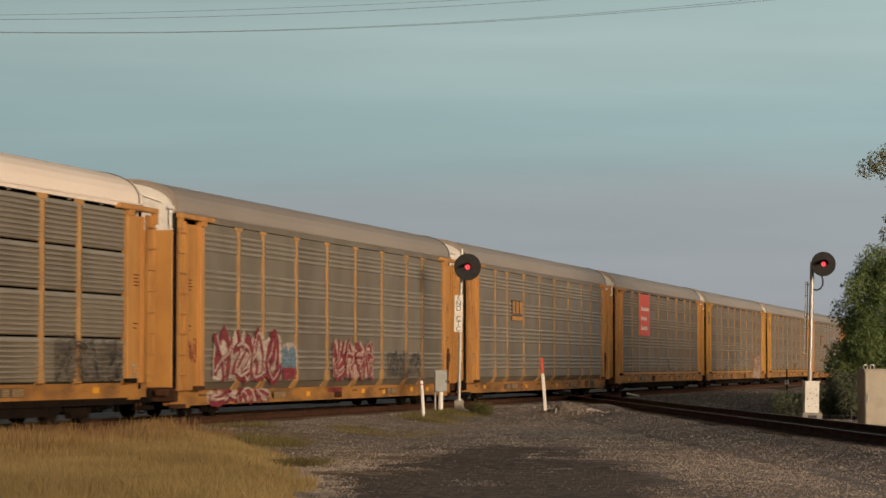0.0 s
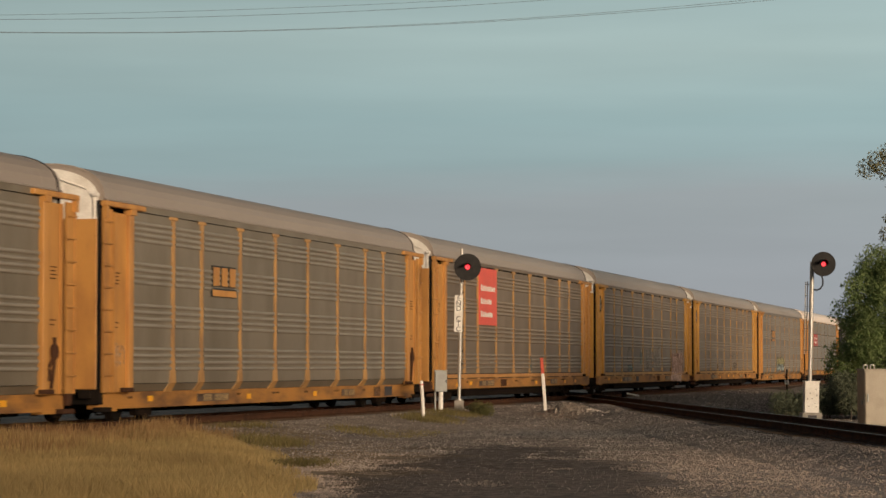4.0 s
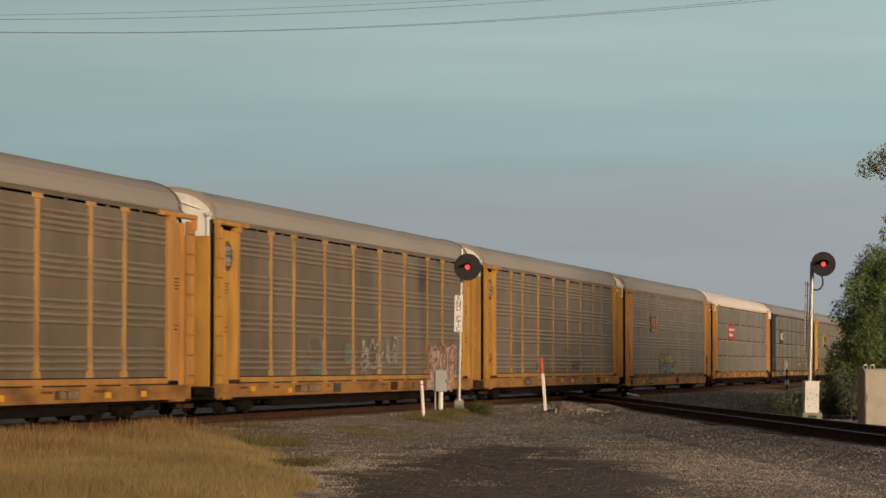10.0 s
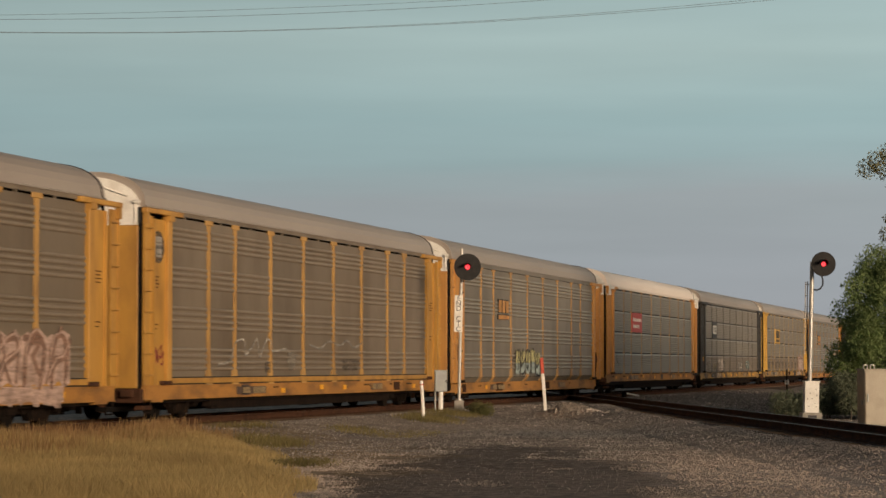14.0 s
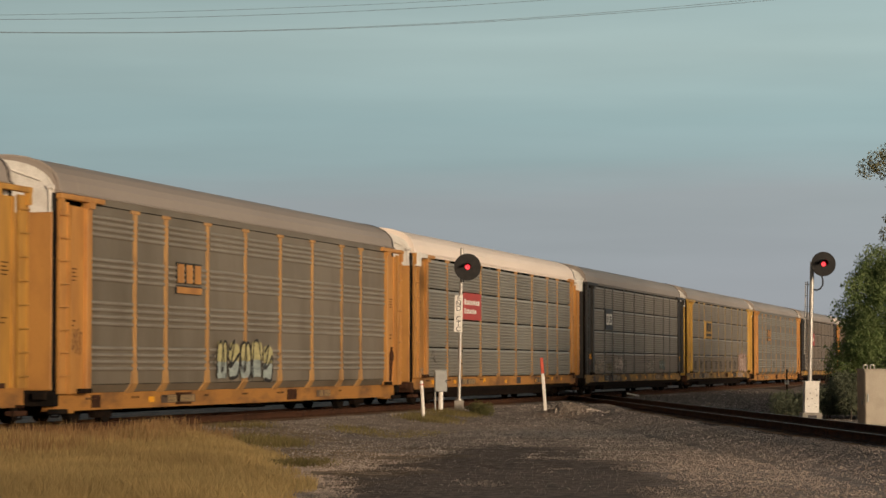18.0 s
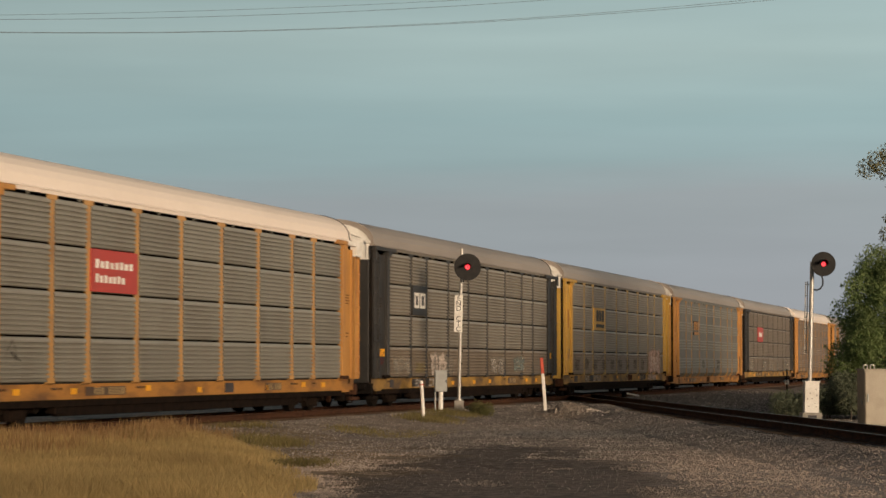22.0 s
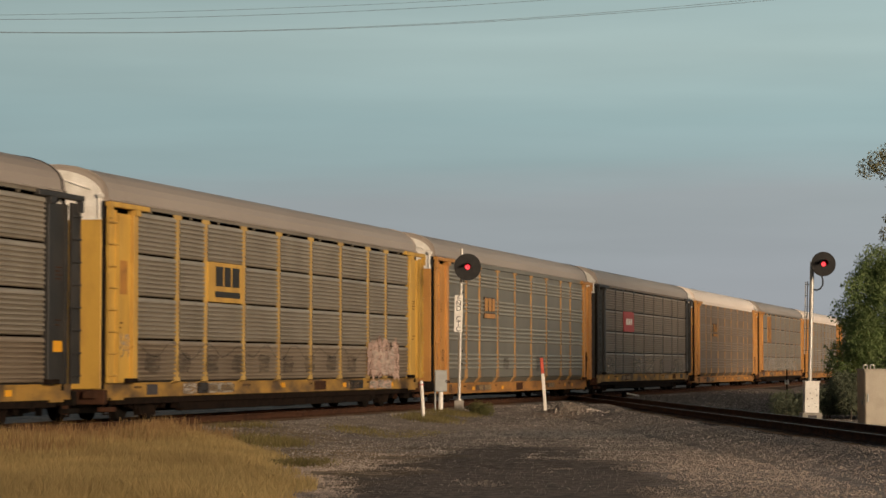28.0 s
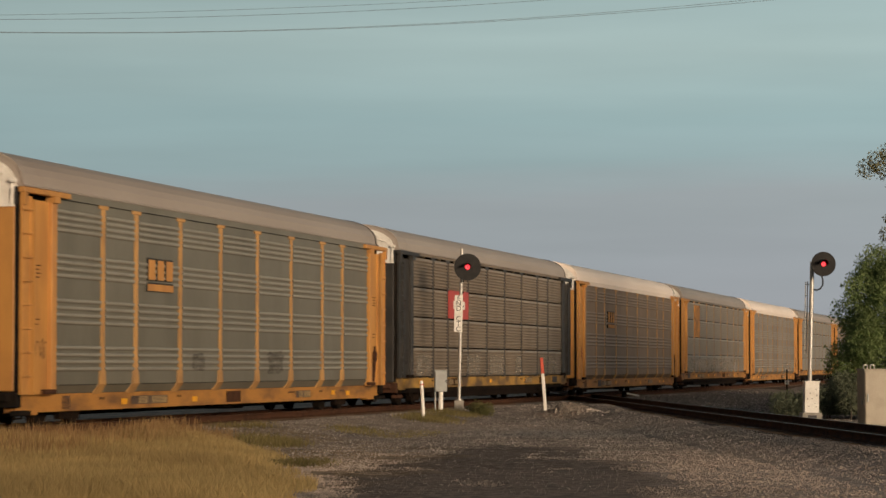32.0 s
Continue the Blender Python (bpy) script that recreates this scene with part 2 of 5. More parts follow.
def patch(m, cx, cy, rx, ry, colour, rough, ragged=0.8, scale=0.6, soft=0.25, amount=1.0):
    """Lays a ragged patch of another surface into a ground material."""
    n, l = m.node_tree.nodes, m.node_tree.links
    bs = n["Principled BSDF"]
    old = bs.inputs["Base Color"].links[0].from_socket
    co, mp = n.new("ShaderNodeTexCoord"), n.new("ShaderNodeMapping")
    mp.inputs["Location"].default_value = (-cx / rx, -cy / ry, 0)
    mp.inputs["Scale"].default_value = (1 / rx, 1 / ry, 0)
    l.new(co.outputs["Object"], mp.inputs[0])
    ln = n.new("ShaderNodeVectorMath")
    ln.operation = "LENGTH"
    l.new(mp.outputs[0], ln.inputs[0])
    no = n.new("ShaderNodeTexNoise")
    no.inputs["Scale"].default_value, no.inputs["Detail"].default_value = scale, 8
    no.inputs["Roughness"].default_value = 0.65
    l.new(co.outputs["Object"], no.inputs["Vector"])
    ma = n.new("ShaderNodeMath")
    ma.operation = "MULTIPLY_ADD"
    ma.inputs[1].default_value = ragged * 2
    l.new(no.outputs[0], ma.inputs[0])
    l.new(ln.outputs["Value"], ma.inputs[2])
    mr = n.new("ShaderNodeMapRange")
    mr.inputs[1].default_value, mr.inputs[2].default_value = 1 + ragged - soft, 1 + ragged + soft
    mr.inputs[3].default_value, mr.inputs[4].default_value = amount, 0.0
    l.new(ma.outputs[0], mr.inputs[0])
    fine = n.new("ShaderNodeTexNoise")
    fine.inputs["Scale"].default_value, fine.inputs["Detail"].default_value = 5.0, 6
    l.new(co.outputs["Object"], fine.inputs["Vector"])
    fr = n.new("ShaderNodeMapRange")
    fr.inputs[1].default_value, fr.inputs[2].default_value, fr.inputs[3].default_value, fr.inputs[4].default_value = 0.3, 0.7, 0.5, 1.5
    l.new(fine.outputs[0], fr.inputs[0])
    hs = n.new("ShaderNodeHueSaturation")
    hs.inputs["Color"].default_value = (*colour, 1)
    l.new(fr.outputs[0], hs.inputs["Value"])
    mx = n.new("ShaderNodeMix")
    mx.data_type = "RGBA"
    l.new(mr.outputs[0], mx.inputs[0])
    l.new(old, mx.inputs[6])
    l.new(hs.outputs[0], mx.inputs[7])
    l.new(mx.outputs[2], bs.inputs["Base Color"])


patch(GRAVEL, -1.9, 40, 1.9, 9.0, (0.50, 0.405, 0.345), 0.9, 0.9, 1.0)          # pale pinkish grit
patch(GRAVEL, 5.4, 40, 3.4, 9.0, (0.45, 0.388, 0.343), 0.9, 0.9, 0.5, 0.4, 0.9)
patch(GRAVEL, 2.6, 46, 5.5, 5.0, (0.35, 0.28, 0.22), 0.9, 1.4, 0.7, 0.4, 0.6)
patch(GRAVEL, 1.5, 66, 5.0, 6.0, (0.34, 0.285, 0.235), 0.9, 1.4, 0.9, 0.4, 0.6)
patch(GRAVEL, 0.9, 37.0, 2.35, 11.0, (0.145, 0.117, 0.099), 0.8, 0.8, 0.9, 0.08)  # broken dark asphalt
patch(GRAVEL, 1.4, 48.0, 1.35, 5.0, (0.15, 0.124, 0.106), 0.8, 0.9, 1.1, 0.1)
patch(GRAVEL, 1.7, 34.5, 2.4, 7.5, (0.25, 0.205, 0.175), 0.9, 1.8, 1.7, 0.35, 0.6)    # dust blown over it
patch(GRAVEL, 3.2, 62, 2.5, 4.0, (0.16, 0.16, 0.16), 0.9, 0.9, 0.5, 0.5, 0.7)     # bluish fines
patch(GRAVEL, 6.9, 52, 0.6, 16.0, (0.14, 0.13, 0.125), 0.9, 0.9, 0.7, 0.4, 0.7)
patch(GRAVEL, 11.5, 112, 7.0, 26.0, (0.20, 0.178, 0.152), 0.9, 0.6, 0.3, 0.5, 0.8)
patch(GRAVEL, 4.0, 82, 1.0, 2.6, (0.34, 0.27, 0.22), 0.9, 0.4, 1.0)
patch(GRAVEL, -8, 46, 6.5, 15, (0.27, 0.19, 0.09), 0.9, 0.5, 0.5, 0.3)               # soil under the grass


def ground():
    xs = steps((-26, 26), 0.3, 3000, 14)
    ys = steps((20, 130), 0.45, 3000, 14)
    bm = bmesh.new()
    vs = [[bm.verts.new((x, y, lift(x, y))) for x in xs] for y in ys]
    for j in range(len(ys) - 1):
        for i in range(len(xs) - 1):
            bm.faces.new((vs[j][i], vs[j][i + 1], vs[j + 1][i + 1], vs[j + 1][i])).smooth = True
    g = part("ground", bm, GRAVEL)
    tagged(g, "grey-brown crushed gravel yard around the tracks", "ground", kind="structure")


ground()


# ---- tracks ----
RAIL = [(-0.07, -0.18), (0.07, -0.18), (0.07, -0.165), (0.012, -0.14), (0.012, -0.05), (0.036, -0.038), (0.036, -0.006), (0.028, 0), (-0.028, 0), (-0.036, -0.006), (-0.036, -0.038), (-0.012, -0.05), (-0.012, -0.14), (-0.07, -0.165)]


def track(name, place, turn, y0, y1, near0, near1, label):
    t = new(name)
    t.matrix_world = place
    for side in (-1, 1):
        bm = extrude_y([(x + side * 0.7535, z) for x, z in RAIL], y0, y1)
        r = part("rail", bm, RUST, t)
        r.data.materials.append(RAILTOP)
        for f in r.data.polygons:
            if f.normal.z > 0.9 and f.center.z > -0.01:
                f.material_index = 1
    tie = bx(-1.29, 1.29, -0.11, 0.11, -0.40, -0.178, 0.012)
    me = None
    rest = bmesh.new()
    k, y = 0, y0
    while y < y1:
        if near0 < y < near1:
            if me is None:
                o = part("sleeper", tie, TIE, t)
                me = o.data
            else:
                o = part("sleeper", me, TIE, t)
            o.location = (random.uniform(-0.05, 0.05), y, random.uniform(-0.012, 0.008))
            o.rotation_euler = (0, 0, random.uniform(-0.02, 0.02))
        else:
            box(rest, -1.29, 1.29, y - 0.11, y + 0.11, -0.40, -0.182)
        y += 0.53
    tagged(part("far_sleepers", rest, TIE, t), kind="stuff")
    return tagged(t, label, "railway track", kind="structure")


BALLAST = stones_mat("brown_ballast", (0.06, 0.04, 0.029), (0.035, 0.024, 0.018), None, 14)
BALLAST_D = stones_mat("dark_ballast", (0.06, 0.056, 0.052), (0.04, 0.037, 0.035), None, 14)


def bed(name, place, y0, y1, wide, material, label):
    bm = extrude_y([(-wide - 0.7, -0.5), (-wide, -0.205), (wide, -0.205), (wide + 0.7, -0.5)], y0, y1, rows=60)
    o = part(name, bm, material)
    o.matrix_world = place
    tagged(o, label, "ballast", kind="structure")


bed("main_ballast", pose(*along(0), 0, 0, 0, TURN), 0, 420, 1.75, BALLAST, "brown stained ballast under the rails")
bed("crossing_ballast", pose(BX + BK * -60, 0, 0.004, 0, 0, math.degrees(math.atan(-BK))), 18, 200, 1.45, BALLAST_D, "dark oily ballast under the rails")
def far_ballast():
    """The next line's pale ballast, seen under the wagons."""
    rng = random.Random(44)
    bm = bmesh.new()
    ds = (-2.3, -2.7, -3.4, -4.2, -5.2, -6.2, -7.2, -8.2, -9.0)
    zs = (-0.46, -0.30, -0.22, -0.16, -0.15, -0.15, -0.17, -0.28, -0.46)
    rings = []
    for k in range(321):
        q = 20 + k * 0.6
        rings.append([bm.verts.new((*along(q, d), z + 0.05 * noise.noise((q * 0.9, d * 1.2, 2)) + rng.uniform(-0.012, 0.012))) for d, z in zip(ds, zs)])
    for a, b in zip(rings, rings[1:]):
        for i in range(len(ds) - 1):
            bm.faces.new((a[i], a[i + 1], b[i + 1], b[i]))
    bmesh.ops.recalc_face_normals(bm, faces=bm.faces)
    o = part("far_ballast", bm, stones_mat("pale_ballast", (0.62, 0.50, 0.40), (0.34, 0.27, 0.21), None, 7))
    tagged(o, "pale grey stone ballast of the line beyond the train", "ballast", kind="structure")


far_ballast()
track("main_track", pose(*along(0), 0, 0, 0, TURN), TURN, 0, 420, 44, 140, "rusty rails on dark timber sleepers in ballast")
track("crossing_track", pose(BX + BK * -60, 0, 0, 0, 0, math.degrees(math.atan(-BK))), 0, 18, 200, 40, 104, "second rusty track that crosses the first at a shallow angle")


# ---- autorack wagons ----
PITCH = 28.5
HALF = 13.475
BAYS = [2.69, 1.96, 2.845, 2.845, 2.845, 2.845, 2.845, 1.96, 2.69]
EDGE = [-sum(BAYS) / 2 + sum(BAYS[:i]) for i in range(10)]
# heights and outer face of the side sill, foot and head of the side sheets: low deck, railed deck, slatted rack
SPEC = {"a": (0.31, 0.68, 1.34, 0.87, 4.72), "r": (0.48, 0.82, 1.51, 0.985, 4.735), "b": (0.555, 0.885, 1.40, 0.905, 4.75)}
FACE = 1.47
Z_PAN1, Z_EAVE, Z_TOP = 4.74, 4.90, 5.69
WIDE = 1.50


def wave_a(z0, z1):
    """Four groups of four rounded ribs with plain bands between them: (height, depth, share of crest)."""
    pts = [(z0, 0.0)]
    for g in (1.20, 2.18, 3.15, 4.10):
        for k in range(4):
            m = g + k * (0.15 if g < 3 else 0.138 if g < 4 else 0.128)
            pts += [(m - 0.058, 0.0), (m - 0.034, 0.021), (m - 0.016, 0.033), (m + 0.012, 0.033), (m + 0.032, 0.02), (m + 0.05, 0.0)]
    return pts + [(z1, 0.0)]


def wave_b(z0, z1):
    """Eight flat-topped ribs between two turned edges."""
    h = z1 - z0
    pts = [(z0, 0.0), (z0 + 0.02 * h, 0.02)]
    n = 8
    for k in range(n):
        m = 0.05 + 0.90 * k / n
        pts += [(z0 + m * h, 0.0), (z0 + (m + 0.03) * h, 0.0), (z0 + (m + 0.05) * h, 0.036), (z0 + (m + 0.092) * h, 0.036)]
    return pts + [(z0 + 0.98 * h, 0.02), (z1, 0.0)]


def sheet(width, wave):
    """A pressed side sheet facing +x."""
    bm = bmesh.new()
    z0, z1 = wave[0][0], wave[-1][0]
    a = [bm.verts.new((d, -width / 2, z)) for z, d in wave]
    b = [bm.verts.new((d, width / 2, z)) for z, d in wave]
    back = [bm.verts.new((-0.03, y, z)) for y in (-width / 2, width / 2) for z in (z0, z1)]
    for i in range(len(wave) - 1):
        q = bm.faces.new((a[i], b[i], b[i + 1], a[i + 1]))
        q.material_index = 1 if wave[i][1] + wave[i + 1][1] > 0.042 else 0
    bm.faces.new((back[0], back[2], b[0], a[0]))
    bm.faces.new((back[1], a[-1], b[-1], back[3]))
    bm.faces.new([back[0]] + a + [back[1]])
    bm.faces.new([back[3]] + b[::-1] + [back[2]])
    me = bpy.data.meshes.new("panel")
    bm.to_mesh(me)
    bm.free()
    return me


def mesh_of(bm, name):
    me = bpy.data.meshes.new(name)
    bm.to_mesh(me)
    bm.free()
    return me


SHEETS = {}
for width in set(BAYS):
    for st in "ar":
        SHEETS[st, width, 0] = sheet(width - 0.235, wave_a(SPEC[st][3], SPEC[st][4]))
    rows = (SPEC["b"][4] - SPEC["b"][3]) / 4
    for k in range(4):
        SHEETS["b", width, k] = sheet(width - 0.235, wave_b(SPEC["b"][3] + k * rows + 0.02, SPEC["b"][3] + (k + 1) * rows - 0.02))


def post_mesh(st):
    """A flat side post with a wide cap and a foot that spreads on to the sill."""
    z0, z1, out, p0, p1 = SPEC[st]
    bm = bmesh.new()
    deep = 0.02 if st == "r" else 0.012
    box(bm, -0.03, deep, -0.115, 0.115, p0 + 0.3, p1 - 0.04)
    box(bm, 0, deep + 0.016, -0.27, 0.27, p1 - 0.06, p1 + 0.065, 0.012)
    for k in (1, 2, 3) if st == "b" else ():
        z = p0 + (p1 - p0) * k / 4
        box(bm, 0, deep + 0.006, -0.15, 0.15, z - 0.035, z + 0.035, 0.006)
    rings = []
    for x, w, z in ((deep + 0.002, 0.118, 1.55), (deep + 0.004, 0.155, 1.2), (deep + 0.01, 0.2, p0), (out - FACE + 0.012, 0.235, z1 - 0.02)):
        rings.append([bm.verts.new(q) for q in ((x, -w, z), (x, w, z), (min(-0.01, x - 0.05), w, z), (min(-0.01, x - 0.05), -w, z))])
    for a, b in zip(rings, rings[1:]):
        for i in range(4):
            bm.faces.new((a[i], a[(i + 1) % 4], b[(i + 1) % 4], b[i]))
    bmesh.ops.recalc_face_normals(bm, faces=bm.faces)
    return mesh_of(bm, "post")


def roof_profile(grow=0.0, flat=0.0):
    pts = [(WIDE + 0.03 + grow, Z_EAVE - 0.02), (WIDE + 0.03 + grow, Z_EAVE)]
    for k in range(0, 15):
        a = math.pi * k / 14
        c, s = math.cos(a), math.sin(a)
        pts.append(((WIDE + grow - 0.02) * math.copysign(abs(c) ** 0.85, c), Z_EAVE + 0.03 + (Z_TOP - Z_EAVE - 0.03 + grow) * s ** 0.85))
    pts += [(-WIDE - 0.03 - grow, Z_EAVE), (-WIDE - 0.03 - grow, Z_EAVE - 0.02)]
    return pts


def ladder_mesh(foot):
    bm = bmesh.new()
    box(bm, -0.02, 0.02, -0.24, 0.24, foot, Z_PAN1 - 0.05, 0.008)
    for y in (-0.22, 0.22):
        box(bm, 0.0, 0.05, y - 0.02, y + 0.02, foot, Z_PAN1 - 0.05)
    for k in range(8):
        z = 1.05 + k * 0.48
        rod(bm, (0.055, -0.26, z), (0.055, 0.26, z), 0.02, 6)
    return mesh_of(bm, "ladder")


def truck_mesh():
    """Cast side frames with journal boxes and springs, and the bolster between them."""
    bm = bmesh.new()
    for x in (-1.06, 1.06):
        prof = [(-1.22, 0.34), (-1.08, 0.60), (-0.45, 0.70), (0.45, 0.70), (1.08, 0.60), (1.22, 0.34), (0.95, 0.28), (0.66, 0.40), (0.46, 0.13), (-0.46, 0.13), (-0.66, 0.40), (-0.95, 0.28)]
        a = [bm.verts.new((x - 0.08, y, z)) for y, z in prof]
        b = [bm.verts.new((x + 0.08, y, z)) for y, z in prof]
        bm.faces.new(a), bm.faces.new(b[::-1])
        for i in range(len(prof)):
            j = (i + 1) % len(prof)
            bm.faces.new((a[i], b[i], b[j], a[j]))
        for y in (-0.89, 0.89):
            rod(bm, (x - 0.12, y, 0.40), (x + 0.14, y, 0.40), 0.13, 10)
        for y in (-0.24, -0.08, 0.08, 0.24):
            rod(bm, (x + 0.06, y, 0.18), (x + 0.06, y, 0.46), 0.07, 8)
    box(bm, -1.15, 1.15, -0.2, 0.2, 0.38, 0.66, 0.02)
    box(bm, -0.8, 0.8, -1.3, -1.22, 0.25, 0.35)
    box(bm, -0.8, 0.8, 1.22, 1.3, 0.25, 0.35)
    bmesh.ops.recalc_face_normals(bm, faces=bm.faces)
    return mesh_of(bm, "truck")


R_WHEEL = 0.40


def wheelset_mesh():
    bm = bmesh.new()
    rod(bm, (-1.05, 0, 0), (1.05, 0, 0), 0.08, 10)
    for s in (-1, 1):
        rod(bm, (s * 0.69, 0, 0), (s * 0.83, 0, 0), R_WHEEL, 24)
        rod(bm, (s * 0.66, 0, 0), (s * 0.69, 0, 0), R_WHEEL + 0.025, 24)
        rod(bm, (s * 0.83, 0, 0), (s * 0.845, 0, 0), R_WHEEL * 0.45, 16)
        for k in range(3):
            a = k * 2.094
            box(bm, s * 0.84 - 0.01, s * 0.84 + 0.01, 0.2 * math.cos(a) - 0.03, 0.2 * math.cos(a) + 0.03, 0.2 * math.sin(a) - 0.03, 0.2 * math.sin(a) + 0.03)
    return mesh_of(bm, "wheelset")


M = {"truck": truck_mesh(), "wheelset": wheelset_mesh(),
     "roof": mesh_of(extrude_y(roof_profile(), -HALF + 0.12, HALF - 0.72, rows=2), "roof"),
     "trim": mesh_of(extrude_y(roof_profile(0.016) + roof_profile(-0.03)[::-1], -0.022, 0.022), "roof_edge")}
for st, (z0, z1, out, p0, p1) in SPEC.items():
    M["post", st] = post_mesh(st)
    bm = bx(out - 0.25, out - 0.05, -13.33, 13.33, z0, z1 - 0.004, 0.012)
    box(bm, out - 0.25, out, -13.33, 13.33, z1 - 0.035, z1)
    box(bm, out - 0.25, out, -13.33, 13.33, z0, z0 + 0.03)
    box(bm, out - 0.06, out - 0.01, -13.32, 13.32, z0 + 0.025, z1 - 0.03)
    for y in (-12.9, 12.2):
        box(bm, out - 0.25, out - 0.004, y, y + 0.7, z0 - 0.05, z0)
    M["sill", st] = mesh_of(bm, "side_sill")
    M["fascia", st] = mesh_of(bx(1.40, 1.505, EDGE[0] - 0.3, EDGE[9] + 0.3, p1 + (0.018 if st == "a" else 0.05), Z_EAVE - 0.012), "fascia")
M["kick"] = mesh_of(extrude_y([(1.47, 0.855), (1.335, 0.69), (1.30, 0.682), (1.25, 0.682), (1.25, 0.855)], EDGE[0], EDGE[9]), "kick_strip")
M["ring"] = mesh_of(extrude_y([(0.375 * math.cos(a), 0.375 * math.sin(a)) for a in np.linspace(0, 2 * math.pi, 29)[:-1]], 0, 0.012), "round_emblem")
M["deck"] = mesh_of(box(box(box(bx(-1.2, 1.2, -13.2, 13.2, 0.62, 0.74), -0.3, 0.3, -13.4, 13.4, 0.42, 0.62), -1.1, 1.1, 7.6, 7.9, 0.45, 0.62), -1.1, 1.1, -7.9, -7.6, 0.45, 0.62), "underframe")
M["gear"] = mesh_of(box(box(box(box(bx(-0.9, 0.4, 2.2, 3.6, 0.14, 0.6, 0.05), -0.2, 0.5, -4.6, -3.4, 0.2, 0.6, 0.05), -0.3, 0.2, -8.2, 8.2, 0.17, 0.62), 0.3, 0.36, -7.5, 2.0, 0.3, 0.36), 0.5, 1.0, 0.2, 0.9, 0.22, 0.6, 0.03), "brake_gear")
M["far"] = mesh_of(box(bx(-1.52, -1.44, -13.2, 13.2, 0.7, Z_EAVE), -1.50, -1.46, -13.0, 13.0, 0.72, Z_EAVE - 0.05), "far_side")
M["far_sill"] = mesh_of(bx(-1.56, -1.36, -13.3, 13.3, 0.40, 0.7), "far_sill")
M["skirt"] = mesh_of(box(box(box(bx(1.16, 1.30, -8.3, 8.3, 0.20, 0.66, 0.01), 1.1, 1.34, -8.5, -8.0, 0.26, 0.66, 0.02), 1.1, 1.34, 8.0, 8.5, 0.26, 0.66, 0.02), 1.2, 1.36, -12.6, 12.6, 0.40, 0.66, 0.01), "lower_sill")
# Plain dark boxes, added to fill the blackness under the wagon.
M["underfill"] = mesh_of(box(box(box(bx(0.1, 0.5, 8.5, 12.9, 0.2, 0.62, 0.02), 0.1, 0.5, -12.9, -8.5, 0.2, 0.62, 0.02), -0.6, -0.3, -8.4, 8.4, 0.17, 0.6), 0.1, 0.5, -8.5, 8.5, 0.5, 0.62), "brake_rigging")
# Solid near-black box: the shade inside the wagon, seen through the gaps.
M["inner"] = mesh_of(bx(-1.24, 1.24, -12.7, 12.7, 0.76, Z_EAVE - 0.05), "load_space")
M["coupler"] = mesh_of(box(box(bx(-0.13, 0.13, -0.5, 0.75, 0.52, 0.78, 0.03), -0.35, 0.35, -0.55, -0.1, 0.4, 0.82, 0.02), 0.2, 0.26, 0.1, 0.5, 0.25, 0.6), "coupler")
M["bracket"] = mesh_of(box(box(bx(1.45, 1.60, -0.98, 1.38, 4.745, 4.86, 0.015), 1.48, 1.59, -0.95, -0.8, 4.5, 4.75), 1.45, 1.60, 0.5, 0.82, 4.62, 4.75), "bracket")
for st, spec in SPEC.items():
    M["end_sheet", st] = mesh_of(box(bx(1.42, 1.455, -0.27, 0.55, spec[1], Z_PAN1 - 0.10), 1.42, 1.51, -0.29, -0.23, spec[1], Z_PAN1 - 0.10), "end_sheet")
    M["end_post", st] = mesh_of(bx(1.38, 1.545, 0.53, 0.79, spec[1] - 0.01, Z_PAN1 + 0.01, 0.012), "end_post")
    M["ladder", st] = ladder_mesh(spec[1])
M["door_low"] = mesh_of(box(bx(0.01, 1.37, -0.05, 0.05, 0.75, 4.46, 0.02), 0.62, 0.70, -0.09, 0.05, 0.75, 4.46), "end_door")
M["end_sill"] = mesh_of(box(box(box(bx(-1.35, 1.45, -0.1, 0.12, 0.42, 0.74, 0.02), 0.5, 0.62, -0.2, -0.1, 0.2, 0.5), 1.0, 1.3, -0.25, -0.1, 0.55, 0.72, 0.02), 1.30, 1.5, -0.12, 0.5, 0.26, 0.36, 0.01), "end_sill")
M["hinge"] = mesh_of(rod(bmesh.new(), (1.40, 0, 0.75), (1.40, 0, 4.8), 0.04, 8), "hinge_rod")


def seam_mesh():
    bm = bmesh.new()
    prof = [p for p in roof_profile(0.012)]
    for y in (0.0,):
        rings = [[bm.verts.new((x, y + d, z)) for x, z in prof] for d in (-0.025, 0.025)]
        for i in range(len(prof) - 1):
            bm.faces.new((rings[0][i], rings[0][i + 1], rings[1][i + 1], rings[1][i]))
    return bm


M["seam"] = mesh_of(seam_mesh(), "roof_seam")


def top_mesh():
    pts = [(1.37, 4.46), (1.37, Z_EAVE - 0.05)]
    for k in range(1, 9):
        a = math.pi / 2 * k / 8
        pts.append((1.37 * math.cos(a), Z_EAVE - 0.05 + 0.74 * math.sin(a) ** 0.85))
    return extrude_y(pts[:-1] + [(0.012, Z_EAVE + 0.69), (0.012, 4.46)], -0.05, 0.05)


M["door_top"] = mesh_of(top_mesh(), "end_door_top")


M["door_gear"] = mesh_of(rod(rod(rod(bmesh.new(), (1.28, -0.09, 4.98), (1.42, -0.09, 4.98), 0.05, 8), (1.31, -0.08, 4.5), (1.31, -0.08, 5.0), 0.018, 6), (0.25, -0.075, 5.42), (1.12, -0.075, 5.12), 0.02, 6), "door_gear")
# Solid black piece in place of the open slot's shade.
M["slot"] = mesh_of(bx(1.375, 1.43, -0.08, 0.04, 4.5, 4.86, 0.005), "dark_slot")


